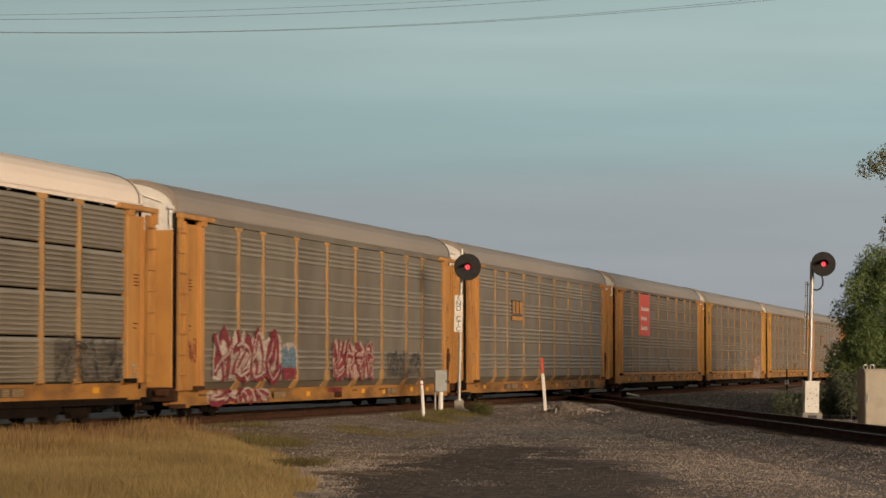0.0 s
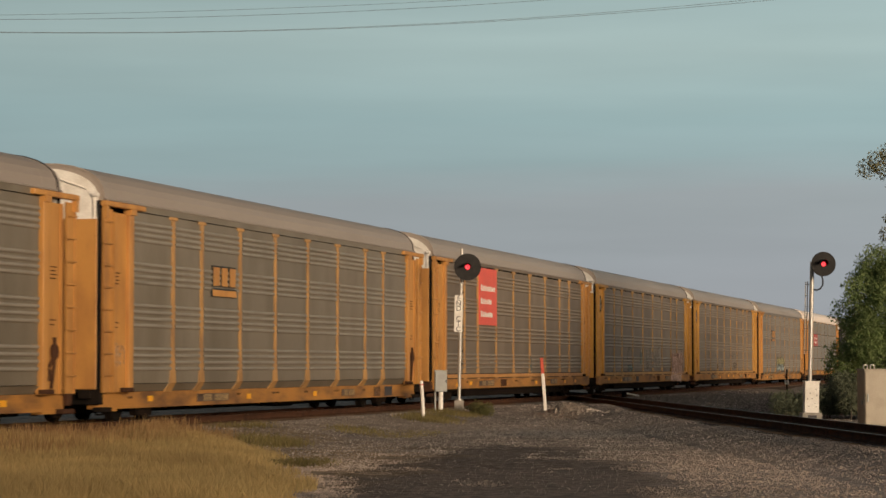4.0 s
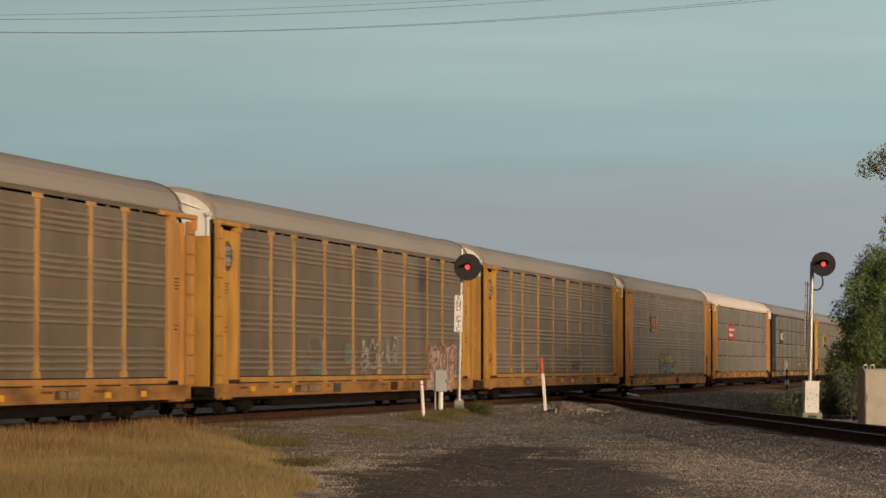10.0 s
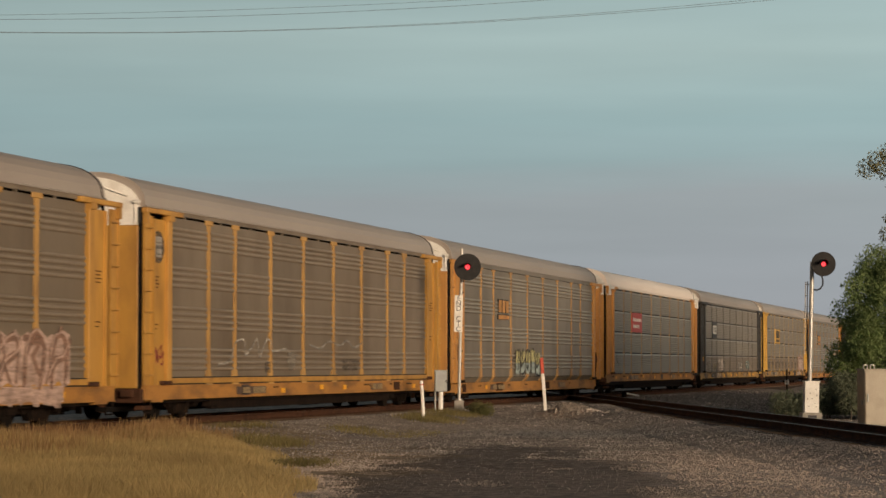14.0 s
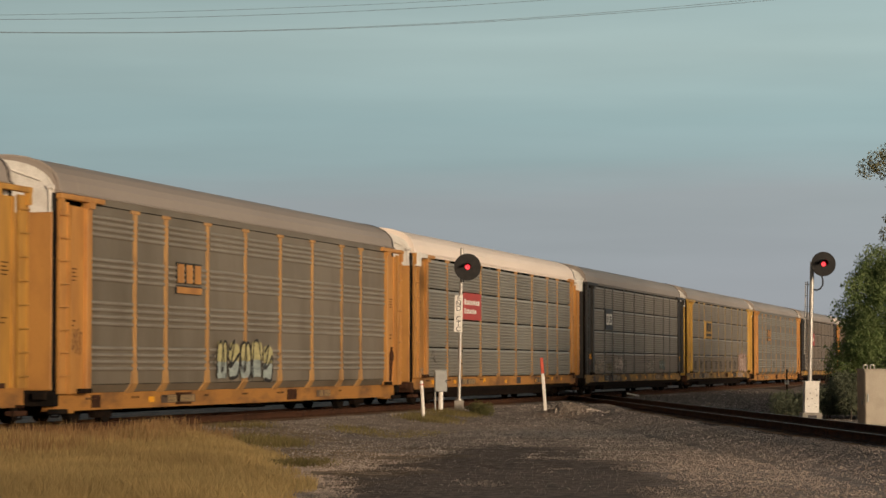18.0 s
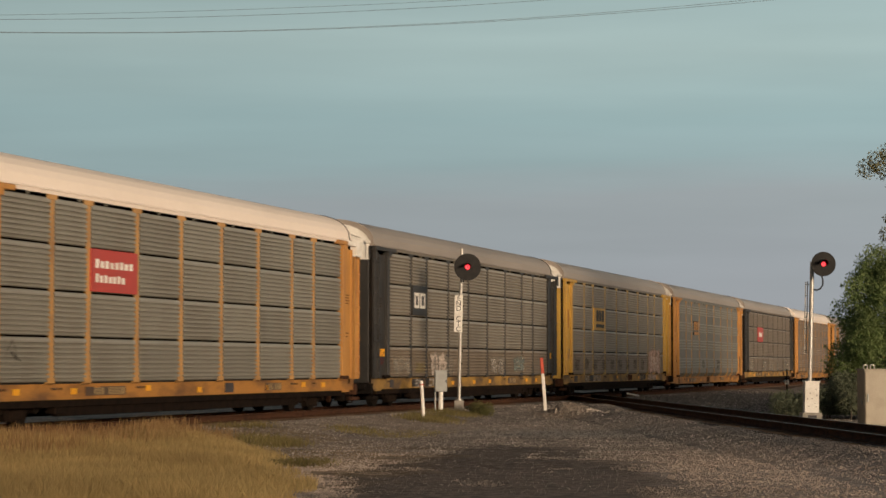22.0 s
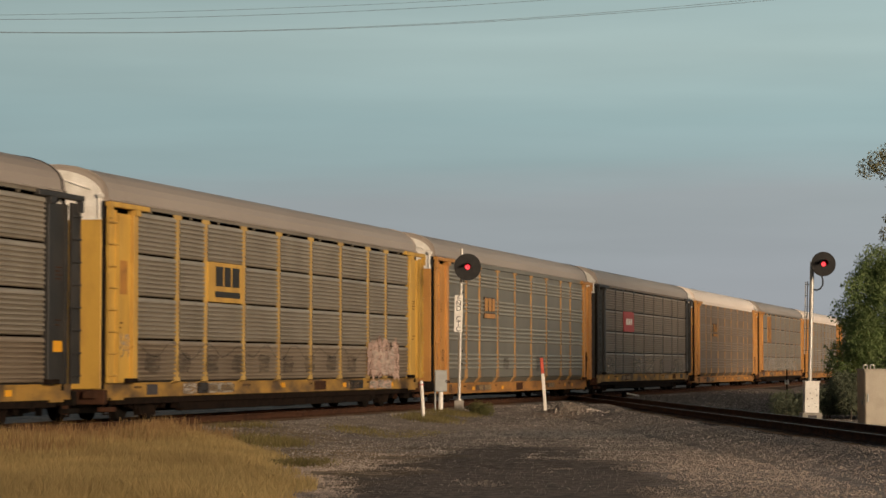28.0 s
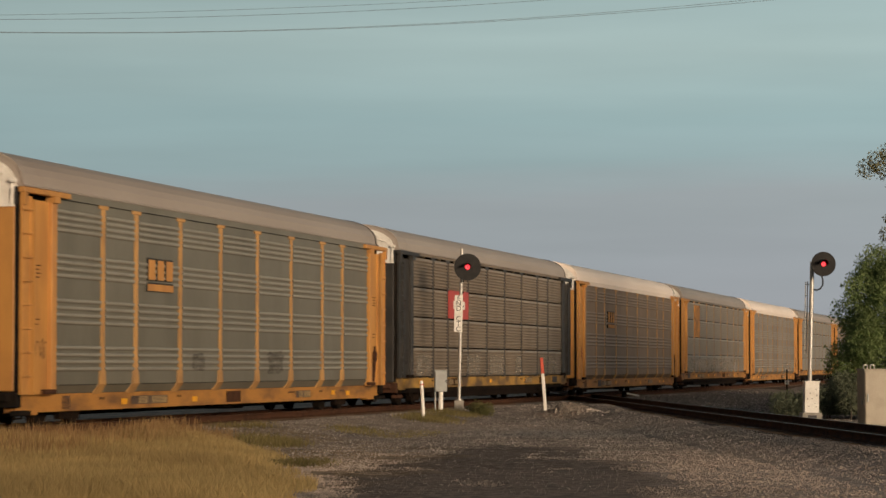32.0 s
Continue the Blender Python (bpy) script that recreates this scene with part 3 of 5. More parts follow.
def with_mat(me, m, cache={}):
    if (me.name, m.name) not in cache:
        c = me.copy()
        c.materials.append(m)
        if m.name in LIT_RIDGE:
            c.materials.append(LIT_RIDGE[m.name])
        cache[me.name, m.name] = c
    return cache[me.name, m.name]


def smooth(pts, n=4):
    ps = [pts[0]] + list(pts) + [pts[-1]]
    out = []
    for i in range(1, len(ps) - 2):
        for k in range(n):
            t = k / n
            out.append(tuple(0.5 * (2 * ps[i][c] + (ps[i + 1][c] - ps[i - 1][c]) * t + (2 * ps[i - 1][c] - 5 * ps[i][c] + 4 * ps[i + 1][c] - ps[i + 2][c]) * t * t
                                    + (3 * ps[i][c] - ps[i - 1][c] - 3 * ps[i + 1][c] + ps[i + 2][c]) * t ** 3) for c in (0, 1)))
    return out + [tuple(pts[-1])]


def ribbon(bm, pts, w, x, slope=0.00015):
    """One unbroken sprayed stroke: a strip along the line, rising slightly so that it can cross itself."""
    ps = [Vector(p) for p in pts]
    last = None
    for i, p in enumerate(ps):
        d = ps[min(i + 1, len(ps) - 1)] - ps[max(i - 1, 0)]
        d = d.normalized() if d.length > 1e-6 else Vector((0, 1))
        k = w / 2 * (0.75 if i in (0, len(ps) - 1) else 1.0) * (1 + 0.25 * math.sin(i * 1.9))
        e = Vector((-d.y, d.x)) * k
        row = [bm.verts.new((x + slope * i, q.x, q.y)) for q in (p + e, p - e)]
        if last:
            bm.faces.new((last[0], last[1], row[1], row[0]))
        last = row


def blob(bm, rng, y0, y1, z0, z1, x, rough=0.22):
    n = 18
    vs = []
    for i in range(n):
        a = 2 * math.pi * i / n
        c, q = math.cos(a), math.sin(a)
        k = 1 - rough * rng.random()
        vs.append(bm.verts.new((x, (y0 + y1) / 2 + (y1 - y0) / 2 * k * math.copysign(abs(c) ** 0.45, c), (z0 + z1) / 2 + (z1 - z0) / 2 * k * math.copysign(abs(q) ** 0.45, q))))
    bm.faces.new(vs)


GLYPHS = (((0, 0), (0.02, 0.6), (0.3, 1), (0.7, 0.95), (0.95, 0.55), (0.95, 0)),
          ((0.1, 0.15), (0.0, 0.7), (0.35, 1), (0.6, 0.5), (0.35, 0.2), (0.5, 0.85), (0.9, 0.95), (1.0, 0.3), (0.75, 0.0)),
          ((0, 0.45), (0.25, 1), (0.45, 0.2), (0.7, 0.9), (0.8, 0.1), (1.0, 0.55)),
          ((0.5, 0.35), (0.65, 0.6), (0.35, 0.75), (0.15, 0.4), (0.5, 0.05), (0.95, 0.35), (0.85, 0.95), (0.3, 1.0)),
          ((0.1, 0), (0.05, 0.9), (0.4, 0.95), (0.35, 0.1), (0.65, 0.1), (0.7, 0.9), (1.0, 0.85)),
          ((0, 0.8), (0.5, 1.0), (0.35, 0.6), (0.05, 0.35), (0.6, 0.45), (1.0, 0.7), (0.8, 0.05), (0.2, 0.0)))
SHARDS = (((0.0, 1.0), (0.25, 0.75), (0.45, 0.35), (0.5, 0.0)), ((1.0, 0.95), (0.75, 0.6), (0.35, 0.45), (0.05, 0.05)),
          ((0.1, 0.9), (0.85, 0.8), (0.3, 0.5), (0.9, 0.1)), ((0.15, 0.0), (0.2, 0.65), (0.6, 1.0), (0.9, 0.6), (0.8, 0.0)),
          ((0.0, 0.55), (0.5, 0.7), (1.0, 0.5), (0.6, 0.25), (0.9, -0.05)), ((0.5, 1.05), (0.45, 0.5), (0.1, 0.3), (0.4, 0.0), (1.0, 0.2)))
SPRAYED = FACE + 0.06


def ragged(bm, rng, y0, y1, z0, z1, x, spikes, bite=0.24):
    """A flat patch with an uneven, spiky head and dripping foot."""
    top, low = [], []
    for k in range(spikes * 2 + 1):
        y = y0 + (y1 - y0) * k / (spikes * 2)
        top.append((y + rng.uniform(-0.05, 0.05), z1 - (z1 - z0) * (rng.uniform(0.0, bite * 0.5) if k % 2 else rng.uniform(bite * 0.4, bite))))
        low.append((y + rng.uniform(-0.05, 0.05), z0 + (z1 - z0) * (rng.uniform(0.0, 0.04) if k % 2 else rng.uniform(0.03, 0.12))))
    bm.faces.new([bm.verts.new((x, *p)) for p in top + low[::-1]])


def wildstyle(car, y0, y1, z0, z1, ink, ground, letters, seed, thick=0.2, shards=3, x0=SPRAYED, spikes=None, hollow=0.45, bite=0.24):
    """Angular sprayed lettering that cannot be read: a ragged ground with crossing strokes and thin highlights."""
    rng = random.Random(seed)
    bm = bmesh.new()
    ragged(bm, rng, y0, y1, z0, z1, x0, spikes or letters * 2, bite)
    part("graffiti_ground", bm, ground, car, "ragged sprayed ground")
    w = (y1 - y0) / letters
    for k in range(letters):
        a = y0 + w * k
        bm, thin = bmesh.new(), bmesh.new()
        for i in range(shards):
            g = rng.choice(SHARDS)
            pts = smooth([(a + w * (0.04 + 0.95 * u + rng.uniform(-0.12, 0.12)), z0 + (z1 - z0) * (0.04 + 0.86 * v + rng.uniform(-0.07, 0.07))) for u, v in g], 2)
            ribbon(bm, pts, thick * rng.uniform(0.7, 1.2), x0 + 0.002 + 0.0012 * i + 0.0004 * (k % 2))
            if rng.random() < hollow:
                ribbon(thin, [(p[0] + 0.04, p[1] + 0.05) for p in pts[1:]], thick * 0.3, x0 + 0.008 + 0.0006 * i)
        part("graffiti_letter", bm, ink, car, "angular sprayed graffiti")
        if len(thin.verts):
            part("graffiti_highlight", thin, ground, car)
        else:
            thin.free()


def graffiti(car, y0, y1, z0, z1, fill, back, letters, seed, thick=0.2, fills=None, x0=SPRAYED, rough=0.08):
    """Sprayed lettering that cannot be read: each letter is one bent stroke, with a wider stroke of a second colour behind it."""
    rng = random.Random(seed)
    w = (y1 - y0) / letters
    for k in range(letters):
        a = y0 + w * k
        lay = x0 + 0.0015 * (k % 3)
        h = (z1 - z0) * rng.uniform(0.8, 1.0)
        base = z0 + (z1 - z0) * rng.uniform(0.0, 0.06)
        glyph = rng.choice(GLYPHS)
        pts = smooth([(a + w * (0.08 + 0.84 * (u + rng.uniform(-rough, rough))), base + h * (v + rng.uniform(-rough, rough) * 0.6)) for u, v in glyph])
        if fills:
            for m, lo, hi in ((fills[0], 0.42, 1.0), (fills[1], 0.0, 0.5)):
                bm = bmesh.new()
                blob(bm, rng, a + 0.02 * w, a + 0.98 * w, base + h * lo, base + h * hi, lay - 0.0006 - 0.0004 * lo, 0.2)
                part("graffiti_fill", bm, m, car, "sprayed graffiti")
        if back:
            bm = bmesh.new()
            ribbon(bm, pts, thick * 2.0, lay)
            part("graffiti_back", bm, back, car, "sprayed graffiti")
        bm = bmesh.new()
        ribbon(bm, pts, thick * rng.uniform(0.8, 1.1), lay + 0.006)
        part("graffiti_letter", bm, fill, car, "sprayed graffiti")


def scrawl(car, pts, w, m, x0=SPRAYED):
    """One long loose line of spray."""
    bm = bmesh.new()
    ribbon(bm, smooth(pts, 5), w, x0)
    part("graffiti_line", bm, m, car, "thin sprayed line")


def smudge(car, y0, y1, z0, z1, m, seed, x0=SPRAYED - 0.002):
    bm = bmesh.new()
    blob(bm, random.Random(seed), y0, y1, z0, z1, x0, 0.3)
    part("graffiti_smudge", bm, m, car, "faded sprayed smudge")


def logo(car, y0, y1, z0, z1, board, bars, ink, x=1.60):
    """A painted board with unlettered bars on it: (y0, y1, z0, z1) as shares of the board."""
    if board:
        part("logo_board", bx(FACE - 0.01, x, y0, y1, z0, z1), board, car)
    for a, b, c, d in bars:
        part("logo_mark", bx(x - 0.02, x + 0.004, y0 + (y1 - y0) * a, y0 + (y1 - y0) * b, z0 + (z1 - z0) * c, z0 + (z1 - z0) * d), ink, car)


WAGONS = []
WHEELS = []


def wagon(style, roof, paint_m, sill_m, sheet_m, label, low_m=None, rail_m=None):
    car = new("autorack_wagon")
    p = lambda n, key, m, lab="": part(n, with_mat(M[key], m), m, car, lab)
    st = "r" if rail_m else style
    z0, z1, out, p0, p1 = SPEC[st]
    p("side_sill", ("sill", st), sill_m)
    # The darker sheet colour holds the fascia's shade under a grey roof's edge.
    p("fascia", ("fascia", st), roof if roof is ROOF_W else sheet_m)
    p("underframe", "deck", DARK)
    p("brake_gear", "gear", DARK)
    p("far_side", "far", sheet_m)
    # Near-black far sill: the shade under the wagon is in its colour.
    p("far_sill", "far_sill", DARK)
    p("brake_rigging", "underfill", DARK)
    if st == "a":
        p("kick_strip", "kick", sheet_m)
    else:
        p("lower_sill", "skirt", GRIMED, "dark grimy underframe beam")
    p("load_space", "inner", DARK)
    p("roof", "roof", roof)
    for i, w in enumerate(BAYS):
        y = (EDGE[i] + EDGE[i + 1]) / 2
        for k in range(1 if style == "a" else 4):
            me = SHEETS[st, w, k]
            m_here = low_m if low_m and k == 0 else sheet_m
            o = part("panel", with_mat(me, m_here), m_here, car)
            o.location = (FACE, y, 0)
    for y in EDGE[1:-1]:
        o = p("post", ("post", st), POST_PAINT.get(paint_m.name, paint_m))
        o.location = (FACE, y, 0)
    for e in (-1, 1):
        for n, key, m in (("bracket", "bracket", paint_m), ("end_sheet", ("end_sheet", st), paint_m), ("end_post", ("end_post", st), paint_m)):
            o = p(n, key, m)
            o.location = (0, e * (HALF - 0.95), 0)
            if e > 0:
                o.data = with_mat(M[key, "far"], m)
        o = p("ladder", ("ladder", st), paint_m)
        o.location = (1.48, e * (HALF - 0.25), 0)
        for s in (-1, 1):
            for n, key, m in (("end_door", "door_low", paint_m), ("end_door_top", "door_top", WHITE)):
                o = p(n, key, m)
                o.location = (0, -HALF + 0.03 if e < 0 else HALF - 0.68, 0)
                if s < 0:
                    o.data = with_mat(M[key + "_left"], m)
        o = p("hinge_rod", "hinge", DARK)
        o.location = (0, -HALF + 0.02 if e < 0 else HALF - 0.66, 0)
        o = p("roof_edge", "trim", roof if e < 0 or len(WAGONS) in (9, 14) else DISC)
        o.location = (0, -HALF + 0.12 if e < 0 else HALF - 0.9, 0)
        if e < 0:
            for key in ("door_gear", "slot"):
                o = p(M[key].name, key, WHITE if key == "door_gear" else DISC)
                o.location = (0, -HALF + 0.03, 0)
        o = p("coupler", "coupler", DARK)
        o.location = (0, e * (HALF - 0.25), 0)
        o.rotation_euler = (0, 0, 0 if e > 0 else math.pi)
        o = p("end_sill", "end_sill", RUST if len(WAGONS) % 2 else DARK)
        o.location = (0, e * (HALF - 0.08), 0)
        if e > 0:
            o.data = with_mat(M["end_sill", "far"], o.data.materials[0])
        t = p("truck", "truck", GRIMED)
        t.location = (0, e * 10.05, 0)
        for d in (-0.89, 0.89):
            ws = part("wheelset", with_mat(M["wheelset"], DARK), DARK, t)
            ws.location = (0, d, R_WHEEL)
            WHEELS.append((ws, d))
    for y in (-HALF + 1.1, HALF - 1.7):
        o = p("roof_seam", "seam", roof)
        o.location = (0, y, 0)
    rng = random.Random(len(WAGONS) * 7 + 1)
    mid = (z0 + z1) / 2

    def plate(name, y, w, h, m, dz=0.0, parent=None, lift=0.003):
        return part(name, bx(out - 0.012, out + lift, y, y + w, mid + dz - h / 2, mid + dz + h / 2), m, parent or car)
    for i in range(9):
        y = EDGE[i] + rng.uniform(0.5, 1.5)
        k = rng.random()
        if k < 0.5:
            plate("reflector", y, 0.32, 0.13, REFLECT, rng.uniform(-0.04, 0.04))
        elif k < 0.72:
            plate("paint_patch", y, rng.uniform(0.4, 1.1), z1 - z0 - 0.09, rng.choice((SMEAR, RUST, GREEN_MARK)))
        if rng.random() < 0.6:
            for q in range(rng.randrange(2, 5)):
                plate("stencil_bar", EDGE[i] + 0.2 + q * 0.16, 0.11, 0.05, SMEAR, 0.06)
    # the framed data plates behind the near truck, and a smaller pair at the far one
    for y, w in ((EDGE[2] + 0.1, 2.3), (EDGE[6] + 0.9, 1.3)):
        pl = plate("data_plate", y, w, 0.19, DATA_DARK)
        for a, b in ((0.2, 0.44), (0.56, 0.97)):
            plate("data_field", y + w * a, w * (b - a), 0.15, DATA_TAN, 0, pl, 0.006)
            for r in range(4):
                plate("stencil_bar", y + w * (a + 0.02), w * (b - a) * rng.uniform(0.55, 0.9), 0.013, DATA_DARK, 0.05 - 0.033 * r, pl, 0.009)
    for e in (-1, 1):
        y = e * (HALF - 1.15)
        if rng.random() < 0.6:
            k = rng.uniform(0.9, 1.5)
            graffiti(car, y - 0.35, y + 0.25, k, k + rng.uniform(0.3, 0.7), rng.choice((P_BLACK, P_MAROON, P_GREY, P_PALE2)), None, rng.choice((1, 2, 2)), rng.randrange(999), 0.05, x0=1.4575)
        for z, w in ((3.3, 0.35), (3.22, 0.28), (3.14, 0.35), (3.06, 0.3), (2.2, 0.3), (2.1, 0.22)):
            y = e * (HALF - 0.97) - 0.22
            part("stencil_bar", bx(1.453, 1.458, y, y + w, z, z + 0.024), RUST, car)
        part("corner_bracket", bx(1.44, 1.56, e * 12.02 - 0.3, e * 12.02 + 0.3, z1, z1 + 0.1, 0.015), GRIMED if len(WAGONS) % 3 == 0 or paint_m is BLACK else RUST, car)
        part("step_iron", rod(rod(rod(bmesh.new(), (out - 0.05, e * 13.1 - 0.2, z0), (out - 0.05, e * 13.1 - 0.2, 0.2), 0.02, 6), (out - 0.05, e * 13.1 + 0.2, z0), (out - 0.05, e * 13.1 + 0.2, 0.2), 0.02, 6), (out - 0.05, e * 13.1 - 0.2, 0.2), (out - 0.05, e * 13.1 + 0.2, 0.2), 0.02, 6), GRIMED, car)
    if st == "a":
        bm = rod(bmesh.new(), (1.46, 12.45, 1.55), (1.52, 12.45, 1.55), 0.17, 12)
        for q in ((12.45, 1.85, 12.45, 1.3), (12.45, 1.5, 12.1, 1.15), (12.1, 1.15, 12.0, 0.72), (12.45, 1.3, 12.3, 0.8)):
            rod(bm, (1.49, q[0], q[1]), (1.49, q[2], q[3]), 0.035, 6)
        part("brake_lever", box(bm, 1.45, 1.54, 11.85, 12.2, 0.95, 1.2, 0.02), RUST, car, "rusty hand brake gear")
    if rail_m:
        part("rub_rail", bx(1.44, 1.53, EDGE[0], EDGE[9], 0.85, 0.978, 0.01), rail_m, car)
    if st != "a":
        for i in range(9):
            y = EDGE[i] + rng.uniform(0.8, 1.6)
            part("sheet_clip", bx(1.44, 1.49, y, y + 0.06, p1 - 0.002, p1 + 0.052), sheet_m, car)
    # Dark strip laid where the gap over the sill is only shade.
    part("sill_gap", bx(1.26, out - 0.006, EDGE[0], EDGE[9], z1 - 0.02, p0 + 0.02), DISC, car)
    WAGONS.append(car)
    tagged(car, label, "rail wagon", "autorack train")
    return car


def flipped(me, axis):
    c = me.copy()
    bm = bmesh.new()
    bm.from_mesh(c)
    bmesh.ops.scale(bm, vec=(-1 if axis == 0 else 1, -1 if axis == 1 else 1, 1), verts=bm.verts)
    bmesh.ops.reverse_faces(bm, faces=bm.faces)
    bm.to_mesh(c)
    bm.free()
    return c


for key in ["bracket", "end_sill"] + [(n, st) for n in ("end_sheet", "end_post") for st in SPEC]:
    M[key, "far"] = flipped(M[key], 1)
for key in ("door_low", "door_top"):
    M[key + "_left"] = flipped(M[key], 0)

LETTERS3 = [(0.0, 0.27, 0.36, 1.0), (0.37, 0.63, 0.36, 1.0), (0.73, 1.0, 0.36, 1.0), (-0.03, 1.03, 0.0, 0.22)]


def emblem(car, y0, y1, z0, z1, ink):
    """Three blocks over a bar, each with a thin dark edge, as plain shapes."""
    for a, b, c, d in LETTERS3:
        q = [y0 + (y1 - y0) * a, y0 + (y1 - y0) * b, z0 + (z1 - z0) * c, z0 + (z1 - z0) * d]
        e = part("emblem_edge", bx(FACE, FACE + 0.054, q[0] - 0.015, q[1] + 0.01, q[2] - 0.01, q[3] + 0.04), LETTER, car)
        part("emblem_block", bx(FACE, FACE + 0.058, *q), ink, e)


def word_bar(u, y, rows):
    """A line of writing as small upright blocks of uneven height: shares of a board."""
    return [(u[0] + (u[1] - u[0]) * k / rows, u[0] + (u[1] - u[0]) * (k + 0.72) / rows, y, y + (0.105 if k == 0 else 0.075 + 0.008 * (k * 7 % 3))) for k in range(rows)]


def bay(i):
    return EDGE[i] + 0.08, EDGE[i + 1] - 0.08


def round_emblem(c):
    o = part("round_emblem", with_mat(M["ring"], P_GREY), P_GREY, c, "round painted emblem with a dark rim")
    o.rotation_euler = (0, 0, -math.pi / 2)
    o.location = (1.4575, -HALF + 1.02, 4.0)
    part("emblem_centre", bx(-0.2, 0.2, 0.011, 0.016, -0.24, 0.24), P_PALE, o)
    part("emblem_bar", bx(-0.3, 0.3, 0.015, 0.019, -0.04, 0.04), P_GREY, o)


def train():
    c = wagon("b", ROOF_W, ORANGE, SILL, GALV, "orange autorack wagon with white roof and grey slatted sides")
    wildstyle(c, 7.7, 11.5, 0.9, 1.95, P_DUSK, P_DUSK, 4, 1, 0.16, 2, hollow=0)
    scrawl(c, [(7.9, 1.2), (8.3, 1.6), (8.9, 1.1), (9.6, 1.5), (10.4, 1.15), (11.2, 1.4)], 0.04, P_FAINT, SPRAYED + 0.012)
    c = wagon("a", ROOF, ORANGE, SILL, GALV, "orange autorack wagon with grey sides and maroon graffiti")
    wildstyle(c, -11.1, -5.75, 0.88, 2.22, P_MAROON, P_WHITE, 4, 2, 0.25, 4, bite=0.34)
    wildstyle(c, -11.0, -6.2, 0.34, 0.67, P_MAROON, P_WHITE, 4, 13, 0.22, 3, SPEC["a"][2] + 0.006)
    smudge(c, -5.85, -4.3, 1.1, 1.9, P_WHITE, 31)
    wildstyle(c, -5.7, -4.45, 1.15, 1.8, P_BLUE, P_BLUE, 2, 12, 0.14, 2, SPRAYED + 0.004, hollow=0)
    smudge(c, -5.8, -4.35, 0.88, 1.25, P_MAROON, 32, SPRAYED + 0.012)
    wildstyle(c, -1.0, 3.1, 0.88, 2.05, P_MAROON, P_PINK, 4, 3, 0.2, 4)
    smudge(c, -1.0, 0.6, 0.5, 0.66, P_MAROON, 33, SPEC["a"][2] + 0.006)
    wildstyle(c, 4.7, 8.8, 0.9, 1.75, P_GREY, P_DUSK, 3, 4, 0.16, 2, hollow=0)
    c = wagon("a", ROOF, ORANGE, SILL, GALV, "orange autorack wagon with small orange emblem")
    emblem(c, -6.4, -4.75, 2.97, 3.68, ORANGE)
    c = wagon("a", ROOF, ORANGE, SILL, GALV_B, "orange autorack wagon with tall red board", rail_m=ORANGE)
    logo(c, *bay(2), 2.72, 4.735, REDSIGN, word_bar((0.08, 0.92), 0.60, 8) + word_bar((0.08, 0.7), 0.37, 7) + word_bar((0.08, 0.76), 0.14, 7), WHITE, FACE + 0.055)
    for z in (1.37, 1.6):
        part("scrap", bx(FACE, FACE + 0.055, -5.5, -5.0, z, z + 0.045), P_PALE, c)
    smudge(c, 1.2, 1.65, 1.0, 1.7, P_TEAL, 34)
    c = wagon("a", ROOF, YELLOW_O, SILL, GALV_B, "orange autorack wagon with pale graffiti", rail_m=YELLOW_O)
    round_emblem(c)
    scrawl(c, [(-6.0, 1.55), (-5.85, 1.95), (-5.4, 2.08), (-4.9, 2.0), (-4.6, 1.7), (-4.65, 1.2)], 0.16, P_FAINT)
    smudge(c, -6.1, -4.4, 0.99, 1.35, P_TEAL, 35)
    smudge(c, -2.6, -1.7, 1.3, 2.0, P_TEAL, 36)
    graffiti(c, -0.9, 3.4, 1.2, 2.05, P_PALE, P_FAINT, 5, 5, 0.09, rough=0.16)
    scrawl(c, [(-0.9, 1.3), (-0.3, 1.42), (0.5, 1.2), (1.3, 1.35)], 0.08, P_PALE, SPRAYED + 0.012)
    wildstyle(c, 7.0, 10.7, 0.8, 2.06, P_PALEBROWN, P_PINK, 3, 6, 0.17, 3, 1.537)
    wildstyle(c, 6.9, 10.4, 0.49, 0.9, P_PINK, P_PINK, 3, 26, 0.2, 2, SPEC["r"][2] + 0.006, 2, bite=0.1)
    c = wagon("a", ROOF, YELLOW_O, SILL, GALV_B, "orange autorack wagon with weathered grey sides", rail_m=YELLOW_O)
    round_emblem(c)
    scrawl(c, [(-8.5, 1.3), (-7.6, 1.4), (-7.2, 1.85), (-6.5, 1.9), (-6.45, 1.55), (-5.9, 1.75), (-5.5, 1.95), (-5.3, 1.5), (-4.8, 1.92), (-4.4, 1.9), (-4.3, 1.65), (-3.0, 1.72)], 0.06, P_PALE)
    scrawl(c, [(-1.0, 1.85), (0.0, 1.75), (0.8, 1.95), (1.9, 1.85), (2.6, 2.0), (3.3, 1.8), (4.2, 1.95)], 0.05, P_PALE)
    smudge(c, -3.0, -2.1, 1.1, 1.7, P_FAINT, 37)
    smudge(c, -4.9, -4.3, 1.05, 1.4, P_DUSK, 38)
    smudge(c, 2.0, 4.0, 1.1, 1.5, P_DUSK, 39)
    c = wagon("a", ROOF, ORANGE, SILL, GALV, "orange autorack wagon with orange emblem and green graffiti")
    emblem(c, -6.45, -4.85, 2.97, 3.66, ORANGE)
    graffiti(c, -3.75, 0.7, 0.9, 1.98, P_BLACK, None, 5, 9, 0.085, fills=(P_YELLOW, P_MINT))
    for y in (-4.3, 0.8):
        scrawl(c, [(y, 1.3), (y + 0.25, 1.55), (y + 0.45, 1.3), (y + 0.2, 1.45), (y + 0.6, 1.6)], 0.06, P_DUSK)
    c = wagon("b", ROOF_W, ORANGE, SILL, GALV_L, "orange autorack wagon with white roof and red board")
